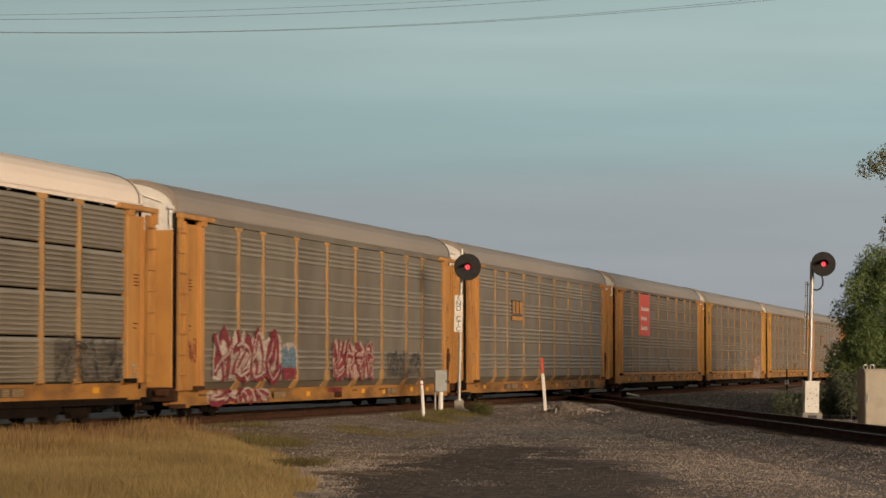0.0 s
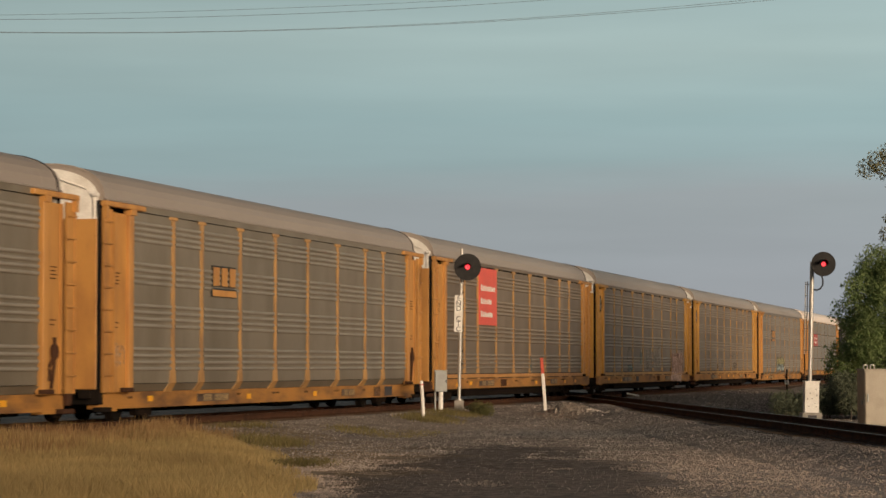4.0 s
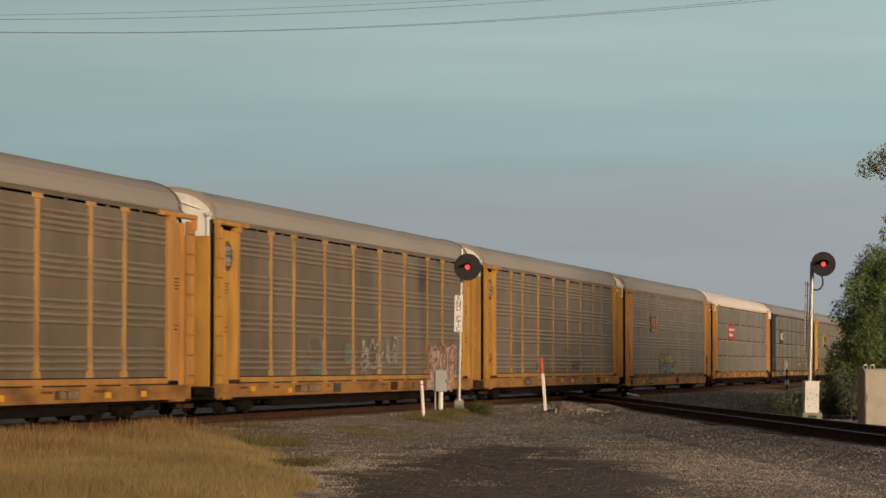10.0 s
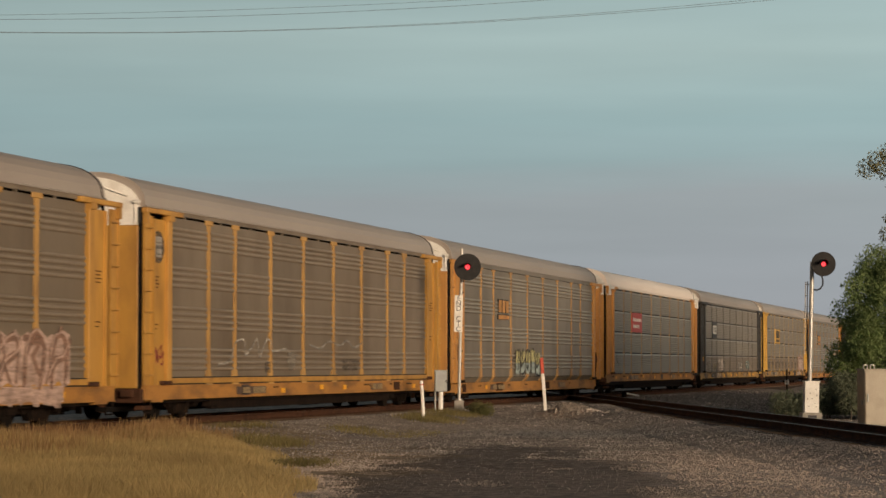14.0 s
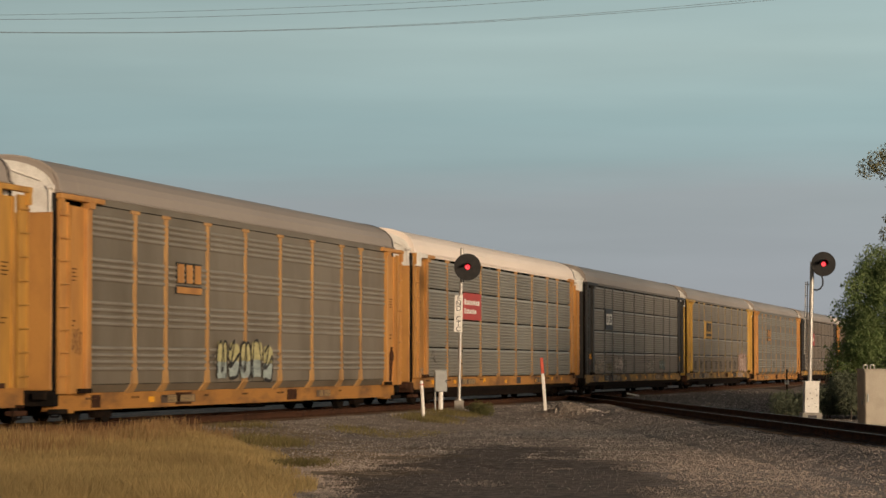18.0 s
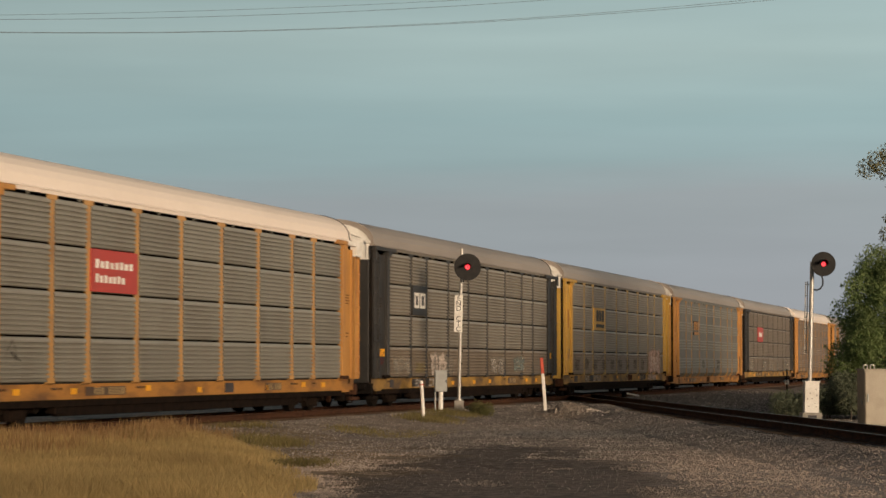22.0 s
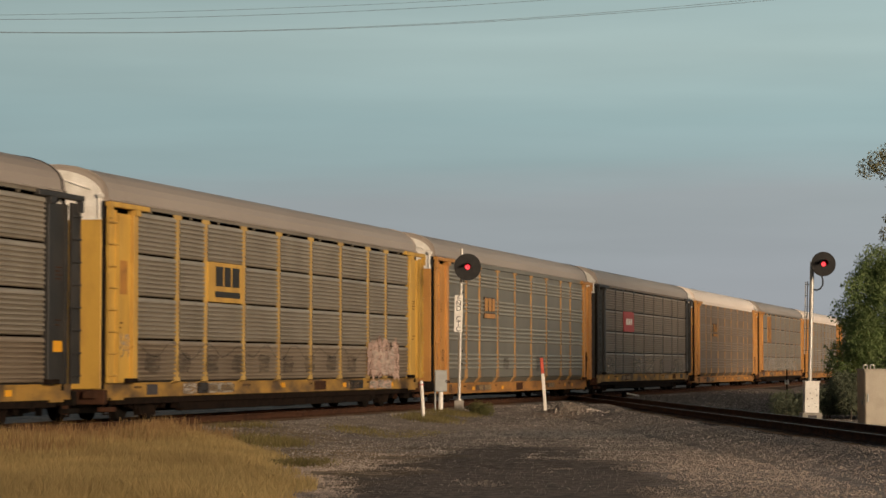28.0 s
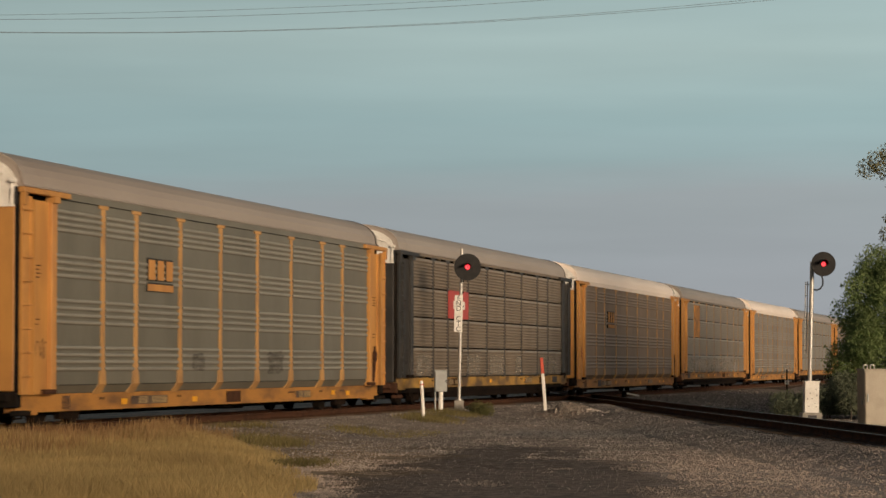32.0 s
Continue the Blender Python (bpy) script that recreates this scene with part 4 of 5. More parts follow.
    logo(c, *bay(2), 2.86, 3.78, REDSIGN_D, [(a, b, y * 1.0, y + (h - y) * 2.0) for a, b, y, h in word_bar((0.08, 0.92), 0.56, 8) + word_bar((0.08, 0.74), 0.22, 7)], WHITE, FACE + 0.055)
    scrawl(c, [(-11.4, 1.5), (-11.1, 1.75), (-10.9, 1.4), (-11.2, 1.55), (-10.7, 1.35)], 0.07, P_DUSK)
    for e in (-1, 1):
        part("white_corner", bx(1.44, 1.61, e * (HALF - 0.3) - 0.28, e * (HALF - 0.3) + 0.28, 4.45, 4.9, 0.01), WHITE, c, "white-painted corner")
        part("white_beam", bx(1.45, 1.605, e * (HALF - 1.0) - 0.4, e * (HALF - 1.0) + 0.42, 4.74, 4.87, 0.01), WHITE, c)
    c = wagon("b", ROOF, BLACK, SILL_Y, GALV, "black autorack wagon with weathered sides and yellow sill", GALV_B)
    logo(c, *bay(1), 2.88, 3.82, BLACK, [(0.12, 0.46, 0.24, 0.34), (0.12, 0.22, 0.34, 0.66), (0.36, 0.46, 0.34, 0.66), (0.12, 0.46, 0.66, 0.76), (0.52, 0.62, 0.24, 0.76), (0.62, 0.78, 0.66, 0.76), (0.62, 0.78, 0.24, 0.34), (0.78, 0.88, 0.24, 0.76)], WHITE, FACE + 0.055)
    wildstyle(c, -11.4, -9.3, 1.0, 1.6, P_FAINT, P_FAINT, 3, 15, 0.1, 2, hollow=0)
    smudge(c, -8.7, -7.4, 1.0, 1.4, spray("faint_yellow_spray", (0.42, 0.33, 0.1), 0.4, 0.3), 40)
    wildstyle(c, -6.75, -4.75, 0.95, 1.7, P_WHITE, P_PALE2, 2, 10, 0.15, 3)
    smudge(c, -4.9, -3.6, 0.95, 1.6, P_FAINT, 41)
    wildstyle(c, 1.75, 3.8, 0.98, 1.62, P_PALE2, P_FAINT, 2, 14, 0.12, 3)
    wildstyle(c, 5.5, 7.4, 1.05, 1.65, P_FAINT, P_TEAL, 2, 17, 0.1, 2)
    for e in (-1, 1):
        part("warning_plate", bx(1.453, 1.462, e * 12.35 - 0.32, e * 12.35 + 0.3, 1.55, 1.78), REFLECT, c, "amber plate")
    for a, b, m in ((-8.6, -7.2, P_BLACK), (-8.2, -7.6, P_PALE2), (-6.6, -5.4, P_PALE), (-6.9, -6.5, P_BLACK)):
        part("sill_paint", bx(SPEC["b"][2] - 0.012, SPEC["b"][2] + 0.006 + 0.002 * (b - a < 1), a, b, 0.6, 0.86), m, c, "faded paint on the sill")
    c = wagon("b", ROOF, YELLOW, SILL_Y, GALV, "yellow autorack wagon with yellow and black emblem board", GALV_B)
    logo(c, *bay(2), 2.83, 3.80, YELLOW, [(0.2, 0.40, 0.40, 0.9), (0.44, 0.62, 0.40, 0.9), (0.66, 0.86, 0.40, 0.9), (0.18, 0.88, 0.12, 0.27)], LETTER, FACE + 0.055)
    wildstyle(c, 6.9, 10.5, 0.92, 2.15, P_PINK, P_PALEBROWN, 4, 11, 0.2, 4, bite=0.6)
    wildstyle(c, 7.4, 10.0, 1.0, 1.8, P_WHITE, P_PINK, 3, 27, 0.12, 3, SPRAYED + 0.012, bite=0.6)
    wildstyle(c, 7.6, 10.0, 0.58, 0.86, P_PALE, P_PINK, 3, 24, 0.1, 2, SPEC["b"][2] + 0.008)
    scrawl(c, [(-12.3 + 0.62 * k, 1.62 + 0.17 * math.sin(k * 1.7) + 0.05 * math.sin(k * 5.1)) for k in range(31)], 0.04, P_DUSK)
    for k in range(9):
        smudge(c, -11.3 + 2.0 * k, -10.2 + 2.0 * k, 1.05, 1.6, P_DUSK, 50 + k)
    for a, b, m in ((-8.4, -7.5, P_PALE2), (-7.4, -6.7, P_BLACK), (-6.6, -4.9, P_PALE), (5.5, 6.9, P_BLACK)):
        part("sill_paint", bx(SPEC["b"][2] - 0.012, SPEC["b"][2] + 0.006, a, b, 0.6, 0.86), m, c, "faded paint on the sill")
    part("warning_plate", bx(1.453, 1.462, -12.75, -12.2, 2.85, 3.6), SILL, c, "brown painted square")
    c = wagon("a", ROOF, ORANGE, SILL, GALV_C, "orange autorack wagon with orange emblem and clean sides")
    emblem(c, -6.45, -4.9, 2.97, 3.68, ORANGE)
    smudge(c, -3.6, -2.6, 1.1, 1.6, P_DUSK, 61)
    smudge(c, 2.0, 3.6, 1.0, 1.7, P_DUSK, 62)
    c = wagon("b", ROOF, BLACK, SILL_Y, GALV_B, "black autorack wagon with red emblem board")
    logo(c, *bay(2), 2.86, 3.8, REDSIGN_D, [(0.2, 0.38, 0.35, 0.65), (0.42, 0.58, 0.35, 0.65), (0.62, 0.8, 0.35, 0.65)], WHITE, FACE + 0.055)
    for k, (a, b) in enumerate(((-11.4, -9.6), (-4.6, -2.6), (-1.2, 1.0), (3.0, 4.0), (7.3, 10.5))):
        wildstyle(c, a, b, 0.95, 1.7, P_FAINT, P_FAINT, 2, 21 + k, 0.12, 2, hollow=0)
    c = wagon("a", ROOF_W, ORANGE, SILL, GALV_R, "orange autorack wagon with white roof and brown sides")
    emblem(c, -6.45, -4.9, 2.97, 3.68, SILL)
    c = wagon("b", ROOF, ORANGE, SILL, GALV, "orange autorack wagon with pale graffiti band")
    wildstyle(c, -11.2, 8.0, 0.95, 1.75, P_PALE2, P_FAINT, 12, 12, 0.17, 2)
    part("logo_board", bx(FACE - 0.01, FACE + 0.055, -9.0, -7.2, 2.86, 4.6), SILL, c, "faded brown board")
    c = wagon("a", ROOF_W, ORANGE, SILL, GALV, "orange autorack wagon with white roof")
    wildstyle(c, 4.3, 9.0, 0.9, 1.5, P_PALE2, P_FAINT, 4, 18, 0.14, 2)
    c = wagon("b", ROOF, ORANGE, SILL, GALV_L, "orange autorack wagon with pale sides")
    c = wagon("a", ROOF, ORANGE, SILL, GALV, "orange autorack wagon at the train's rear")


train()


# ---- backdrop of sky ----
def backdrop():
    m = bpy.data.materials.new("evening_sky")
    m.use_nodes = True
    n, l = m.node_tree.nodes, m.node_tree.links
    n.remove(n["Principled BSDF"])
    em = n.new("ShaderNodeEmission")
    l.new(em.outputs[0], n["Material Output"].inputs[0])
    co = n.new("ShaderNodeTexCoord")
    sp = n.new("ShaderNodeSeparateXYZ")
    l.new(co.outputs["Object"], sp.inputs[0])
    mr = n.new("ShaderNodeMapRange")
    mr.inputs[1].default_value, mr.inputs[2].default_value = 0, 700
    ramp = n.new("ShaderNodeValToRGB")
    cr = ramp.color_ramp
    cr.elements[0].position, cr.elements[0].color = 0.0, (0.312, 0.322, 0.344, 1)
    cr.elements[1].position, cr.elements[1].color = 1.0, (0.30, 0.44, 0.46, 1)
    for pos, c in ((0.18, (0.315, 0.342, 0.362, 1)), (0.27, (0.318, 0.355, 0.368, 1)), (0.335, (0.305, 0.405, 0.415, 1)), (0.40, (0.315, 0.435, 0.442, 1)), (0.52, (0.375, 0.485, 0.475, 1)), (0.62, (0.33, 0.44, 0.44, 1))):
        cr.elements.new(pos).color = c
    no = n.new("ShaderNodeTexNoise")
    mp = n.new("ShaderNodeMapping")
    mp.inputs["Scale"].default_value = (0.0012, 0.0012, 0.012)
    no.inputs["Scale"].default_value, no.inputs["Detail"].default_value = 1.0, 3
    l.new(co.outputs["Object"], mp.inputs[0])
    l.new(mp.outputs[0], no.inputs["Vector"])
    ad = n.new("ShaderNodeMath")
    ad.operation = "MULTIPLY_ADD"
    ad.inputs[1].default_value, ad.inputs[2].default_value = 90, -45
    l.new(no.outputs[0], ad.inputs[0])
    su = n.new("ShaderNodeMath")
    l.new(ad.outputs[0], su.inputs[0])
    l.new(sp.outputs["Z"], su.inputs[1])
    l.new(su.outputs[0], mr.inputs[0])
    l.new(mr.outputs[0], ramp.inputs[0])
    side = n.new("ShaderNodeMapRange")
    side.inputs[1].default_value, side.inputs[2].default_value = -500, 500
    side.inputs[3].default_value, side.inputs[4].default_value = 0.90, 1.06
    l.new(sp.outputs["X"], side.inputs[0])
    st, sm = n.new("ShaderNodeTexNoise"), n.new("ShaderNodeMapping")
    sm.inputs["Scale"].default_value, sm.inputs["Rotation"].default_value = (0.0022, 0.0022, 0.022), (0, 0.06, 0)
    st.inputs["Scale"].default_value, st.inputs["Detail"].default_value = 1.0, 5
    l.new(co.outputs["Object"], sm.inputs[0])
    l.new(sm.outputs[0], st.inputs["Vector"])
    sr, pr = n.new("ShaderNodeMapRange"), n.new("ShaderNodeMath")
    sr.inputs[1].default_value, sr.inputs[2].default_value, sr.inputs[3].default_value, sr.inputs[4].default_value = 0.3, 0.7, 0.955, 1.045
    l.new(st.outputs[0], sr.inputs[0])
    pr.operation = "MULTIPLY"
    l.new(side.outputs[0], pr.inputs[0])
    l.new(sr.outputs[0], pr.inputs[1])
    l.new(pr.outputs[0], em.inputs[1])
    l.new(ramp.outputs[0], em.inputs[0])
    bm = bmesh.new()
    pts = [(2800 * math.sin(a), 2800 * math.cos(a)) for a in np.linspace(-0.6, 0.6, 25)]
    lo = [bm.verts.new((x, y, -30)) for x, y in pts]
    hi = [bm.verts.new((x, y, 900)) for x, y in pts]
    for i in range(len(pts) - 1):
        bm.faces.new((lo[i], lo[i + 1], hi[i + 1], hi[i]))
    tagged(part("backdrop", bm, m), "hazy teal evening sky with faint cloud bands", "sky", kind="structure")


backdrop()


# ---- signals and boxes beside the tracks ----
def text_mesh(words, size):
    c = bpy.data.curves.new("letters", "FONT")
    c.body, c.size, c.align_x, c.align_y, c.extrude = words, size, "CENTER", "CENTER", 0.002
    o = bpy.data.objects.new("letters", c)
    scene.collection.objects.link(o)
    bpy.context.view_layer.update()
    me = bpy.data.meshes.new_from_object(o.evaluated_get(bpy.context.evaluated_depsgraph_get()))
    bpy.data.objects.remove(o)
    return me


def head(sig, x, z, y, r):
    """A searchlight head: round background, housing, hood and lit lens."""
    bm = bmesh.new()
    rod(bm, (x, y + 0.0, z), (x, y + 0.03, z), r, 40)
    part("background_disc", bm, DISC, sig, "round matt black background")
    bm = bmesh.new()
    rod(bm, (x, y + 0.03, z), (x, y + 0.42, z), r * 0.42, 20, r * 0.34)
    box(bm, x - 0.1, x + 0.1, y + 0.1, y + 0.35, z - r * 0.75, z - r * 0.3, 0.02)
    part("lamp_housing", bm, DISC, sig)
    bm = bmesh.new()
    seg = 14
    ring = []
    for k in range(seg + 1):
        a = math.pi * (k / seg * 1.1 - 0.05)
        ring.append([bm.verts.new((x + rr * math.cos(a), y + d, z + 0.01 + rr * math.sin(a))) for rr, d in ((0.125, 0.0), (0.12, -0.28), (0.112, -0.28), (0.115, 0.0))])
    for a, b in zip(ring, ring[1:]):
        for i in range(4):
            bm.faces.new((a[i], a[(i + 1) % 4], b[(i + 1) % 4], b[i]))
    part("hood", bm, DISC, sig)
    bm = bmesh.new()
    rod(bm, (x, y - 0.012, z), (x, y + 0.002, z), r * 0.2, 24)
    lens = part("lens", bm, LENS, sig, "lit red lens")
    part("lens_ring", rod(bmesh.new(), (x, y - 0.016, z), (x, y - 0.011, z), r * 0.145, 20), LENS_CORE, lens)
    part("lens_centre", rod(bmesh.new(), (x, y - 0.02, z), (x, y - 0.015, z), r * 0.07, 14), LENS, lens)


def end_signal():
    x, y = 0.50, 78.9
    g = lift(x, y)
    s = new("railway_signal")
    s.matrix_world = pose(x, y, g, 0, 1.1, 0)
    bm = bmesh.new()
    box(bm, -0.15, 0.15, -0.15, 0.15, -0.3, 0.36, 0.02)
    part("footing", bm, CONCRETE, s, "small stained concrete footing")
    bm = bmesh.new()
    rod(bm, (0, 0, 0.3), (0, 0, 5.15), 0.055, 14)
    rod(bm, (0, 0, 5.15), (0, 0, 5.19), 0.07, 12, 0.02)
    rod(bm, (0, 0, 0.34), (0, 0, 0.42), 0.11, 14)
    part("mast", bm, SILVER, s, "aluminium-painted pipe mast")
    bm = bmesh.new()
    for z in (4.1, 3.75, 3.55, 3.3, 2.7, 1.9, 1.5):
        box(bm, 0.05, 0.085, -0.03, 0.03, z, z + 0.05)
    part("clamps", bm, DARK, s)
    bm = bmesh.new()
    rod(bm, (0.0, 0, 4.55), (0.17, -0.12, 4.55), 0.05, 10)
    box(bm, -0.07, 0.07, -0.08, 0.08, 4.4, 4.7, 0.01)
    part("bracket", bm, DISC, s)
    head(s, 0.185, 4.56, -0.55, 0.425)
    sign = part("sign", bx(-0.20, 0.06, -0.085, -0.07, 2.52, 3.68, 0.003), WHITE, s, "white board reading END CTC in black")
    for k, ch in enumerate("END CTC"):
        if ch == " ":
            continue
        me = text_mesh(ch, 0.22)
        me.materials.append(LETTER)
        o = part("letter", me, LETTER, sign)
        o.location = (-0.07, -0.089, 3.58 - k * 0.162)
        o.rotation_euler = (math.pi / 2, 0, 0)
    tagged(s, "red searchlight signal on a pale pipe mast with lettered board", "railway signal", "searchlight signals")


def cased_signal():
    x, y = 10.34, 70.3
    g = lift(x, y)
    s = new("railway_signal")
    s.matrix_world = pose(x, y, g, 0, 1.5, 0)
    b = -g
    part("footing", bx(-0.28, 0.28, -0.3, 0.3, -0.3, b - 0.05, 0.02), CONCRETE, s, "pale concrete footing")
    case = part("case", box(bx(-0.2, 0.2, -0.2, 0.2, b - 0.05, b + 0.82, 0.01), -0.22, 0.22, -0.22, 0.22, b + 0.80, b + 0.84, 0.005), WHITE, s, "chipped white-painted base case")
    rng = random.Random(4)
    bm = bmesh.new()
    for k in range(11):
        a, c, w = rng.uniform(-0.15, 0.16), b + rng.uniform(0.06, 0.74), rng.uniform(0.005, 0.012)
        box(bm, a - w, a + w, -0.204, -0.199, c - w * rng.uniform(0.6, 1.8), c + w)
    part("chips", bm, RUST, case, "rusty chips in the paint")
    part("stencil", bx(-0.12, 0.13, -0.304, -0.299, b - 0.2, b - 0.12), GREEN_MARK, s)
    bm = bmesh.new()
    rod(bm, (-0.04, 0, b + 0.8), (-0.04, 0, b + 4.2), 0.06, 14)
    part("mast", bm, SILVER, s, "aluminium-painted pipe mast")
    bm = bmesh.new()
    for d in (0.12, 0.5):
        rod(bm, (-0.14, d, b + 1.6), (-0.14, d, b + 3.65), 0.016, 6)
    for k in range(7):
        z = b + 1.7 + k * 0.31
        rod(bm, (-0.14, 0.12, z), (-0.14, 0.5, z), 0.012, 6)
        if k % 2 == 0:
            rod(bm, (-0.14, 0.12, z), (-0.04, 0, z), 0.012, 6)
    part("ladder", bm, SILVER, s)
    bm = bmesh.new()
    p = [(0.22, 0, b + 3.85), (0.27, 0, b + 3.7), (0.27, 0, b + 3.55), (0.2, 0, b + 3.44), (0.1, 0, b + 3.40), (0.0, 0, b + 3.42)]
    for u, v in zip(p, p[1:]):
        rod(bm, u, v, 0.022, 8)
    part("cable", bm, DISC, s, "black looped cable")
    bm = bmesh.new()
    rod(bm, (-0.04, 0, b + 4.1), (0.2, -0.1, b + 4.1), 0.05, 10)
    part("bracket", bm, DISC, s)
    head(s, 0.205, b + 4.12, -0.5, 0.345)
    tagged(s, "red searchlight signal on a mast over a chipped white case", "railway signal", "searchlight signals")


def cabinet():
    x, y = 10.81, 64.0
    c = new("equipment_cabinet")
    g = lift(x, y)
    c.matrix_world = pose(x, y, g, 0, 0, 6)
    top = 1.26 - (655 - 648) / 69.0 - g
    part("body", bx(0, 1.1, 0.03, 0.72, 0.05, top, 0.01), CABINET, c)
    part("plinth", bx(-0.05, 1.15, -0.02, 0.78, -0.3, 0.06, 0.01), CONCRETE, c)
    d = part("door", bx(0.02, 1.08, 0.0, 0.03, 0.12, top - 0.05, 0.006), CABINET, c, "pale metal door with faint dents")
    part("handle", bx(0.06, 0.1, -0.03, 0.0, 0.7, 0.9, 0.005), GREYBOX, d)
    part("latch", bx(-0.02, 0.0, 0.2, 0.32, 0.62, 0.75, 0.005), GREYBOX, c)
    part("cap", bx(-0.02, 1.12, -0.01, 0.74, top, top + 0.03, 0.006), CABINET, c)
    for k in (0.12, 0.30):
        bm = bmesh.new()
        pts = [(k - 0.05, 0.36, top + 0.03), (k - 0.05, 0.36, top + 0.13), (k + 0.05, 0.36, top + 0.13), (k + 0.05, 0.36, top + 0.03)]
        for u, v in zip(pts, pts[1:]):
            rod(bm, u, v, 0.018, 6)
        part("lifting_eye", bm, SILVER, c)
    tagged(c, "silver metal equipment cabinet on a concrete plinth", "cabinet")


def small_posts():
    x, y = -0.56, 71.5
    p = new("marker_post")
    p.matrix_world = pose(x, y, lift(x, y), 0, -3.0, 0)
    bm = bmesh.new()
    rod(bm, (0, 0, -0.3), (0, 0, 1.05), 0.052, 12)
    rod(bm, (0, 0, 1.05), (0, 0, 1.09), 0.052, 12, 0.03)
    part("pipe", bm, WHITE, p)
    part("collar", rod(bmesh.new(), (0, 0, 0.96), (0, 0, 0.985), 0.056, 12), REDPOST, p)
    tagged(p, "short white-painted pipe post in gravel", "post", "marker posts")
    x, y = 3.53, 86.0
    p = new("marker_post")
    p.matrix_world = pose(x, y, lift(x, y), 0, -4.3, 0)
    part("stake", bx(-0.055, 0.055, -0.03, 0.03, -0.3, 1.28, 0.01), WHITE, p)
    part("tip", bx(-0.055, 0.055, -0.03, 0.03, 1.28, 1.83, 0.012), REDPOST, p, "faded red top")
    tagged(p, "tall white stake with a red top", "post", "marker posts")
    x, y = -0.07, 77.0
    b = new("junction_box")
    b.matrix_world = pose(x, y, lift(x, y), 0, 0, 4)
    z1 = 1.26 - (656 - 648) / 57.3 - lift(x, y)
    z0 = z1 - 0.65
    part("case", bx(-0.19, 0.19, -0.13, 0.13, z0, z1, 0.012), GREYBOX, b)
    d = part("door", bx(-0.165, 0.175, -0.145, -0.13, z0 + 0.03, z1 - 0.03, 0.005), GREYBOX, b)
    part("hasp", bx(0.14, 0.17, -0.165, -0.145, z0 + 0.28, z0 + 0.36), DARK, d)
    part("rain_lip", bx(-0.2, 0.2, -0.17, 0.14, z1, z1 + 0.015), GREYBOX, b)
    part("leg", rod(bmesh.new(), (0.0, 0, -0.3), (0.0, 0, z0), 0.075, 12), WHITE, b, "white pipe leg")
    part("conduit", rod(bmesh.new(), (-0.17, 0.02, -0.3), (-0.17, 0.02, z0 + 0.1), 0.03, 8), GREYBOX, b)
    tagged(b, "grey metal junction box on a white pipe leg", "junction box")
    x, y = 13.9, 90.0
    p = new("marker_stake")
    p.matrix_world = pose(x, y, lift(x, y))
    part("stake", bx(-0.05, 0.05, -0.02, 0.02, -0.2, 1.1, 0.01), WHITE, p)
    tagged(p, "small white stake beside the bushes", "post", "marker posts")
    x, y = 14.6, 106.0
    p = new("switch_stand")
    p.matrix_world = pose(x, y, lift(x, y))
    part("rod", rod(bmesh.new(), (0, 0, -0.2), (0, 0, 1.55), 0.03, 8), DARK, p)
    part("base", bx(-0.2, 0.2, -0.2, 0.2, -0.1, 0.25, 0.03), DARK, p)
    part("target", bx(-0.09, 0.09, -0.02, 0.02, 0.9, 1.1, 0.01), WHITE, p, "small white target plate")
    tagged(p, "low dark switch stand with a white target", "switch stand")


def white_rods():
    r = new("painted_rod")
    r.matrix_world = pose(8.75, 116.0, lift(8.75, 116.0) + 0.06, 0, 0, 35)
    part("bar", rod(bmesh.new(), (-0.45, 0, 0.16), (0.45, 0, 0.02), 0.035, 8), WHITE, r)
    part("foot", bx(-0.5, -0.36, -0.1, 0.1, -0.12, 0.2, 0.01), DARK, r)
    tagged(r, "white-painted steel rod lying beside the crossing", "rod")


white_rods()
end_signal()
cased_signal()
cabinet()
small_posts()


# ---- wires ----
def wires():
    def wire(fn, y=70.0, r=0.0055):
        c = bpy.data.curves.new("wire", "CURVE")
        c.dimensions, c.bevel_depth, c.bevel_resolution = "3D", r, 1
        sp = c.splines.new("POLY")
        px = np.linspace(-900, 2500, 60)
        sp.points.add(len(px) - 1)
        for p, u in zip(sp.points, px):
            p.co = ((u - 784) / 63.04, y, 1.26 + (648 - fn(u)) / 63.04, 1)
        o = new("overhead_wire", c)
        c.materials.append(WIRE)
        me = bpy.data.meshes.new_from_object(o.evaluated_get(bpy.context.evaluated_depsgraph_get()))
        bpy.data.objects.remove(o)
        tagged(new("overhead_wire", me), "thin dark sagging overhead wire", "wire", "overhead wires")
    wire(lambda u: 55.5 - 4.23e-5 * (u - 150) ** 2)
    wire(lambda u: 56.5 - 4.0e-5 * (u - 150) ** 2)
    wire(lambda u: 32 - 3.7e-5 * u * u)
    wire(lambda u: 24 - 0.012 * u - 2.57e-5 * u * u, r=0.0045)


wires()


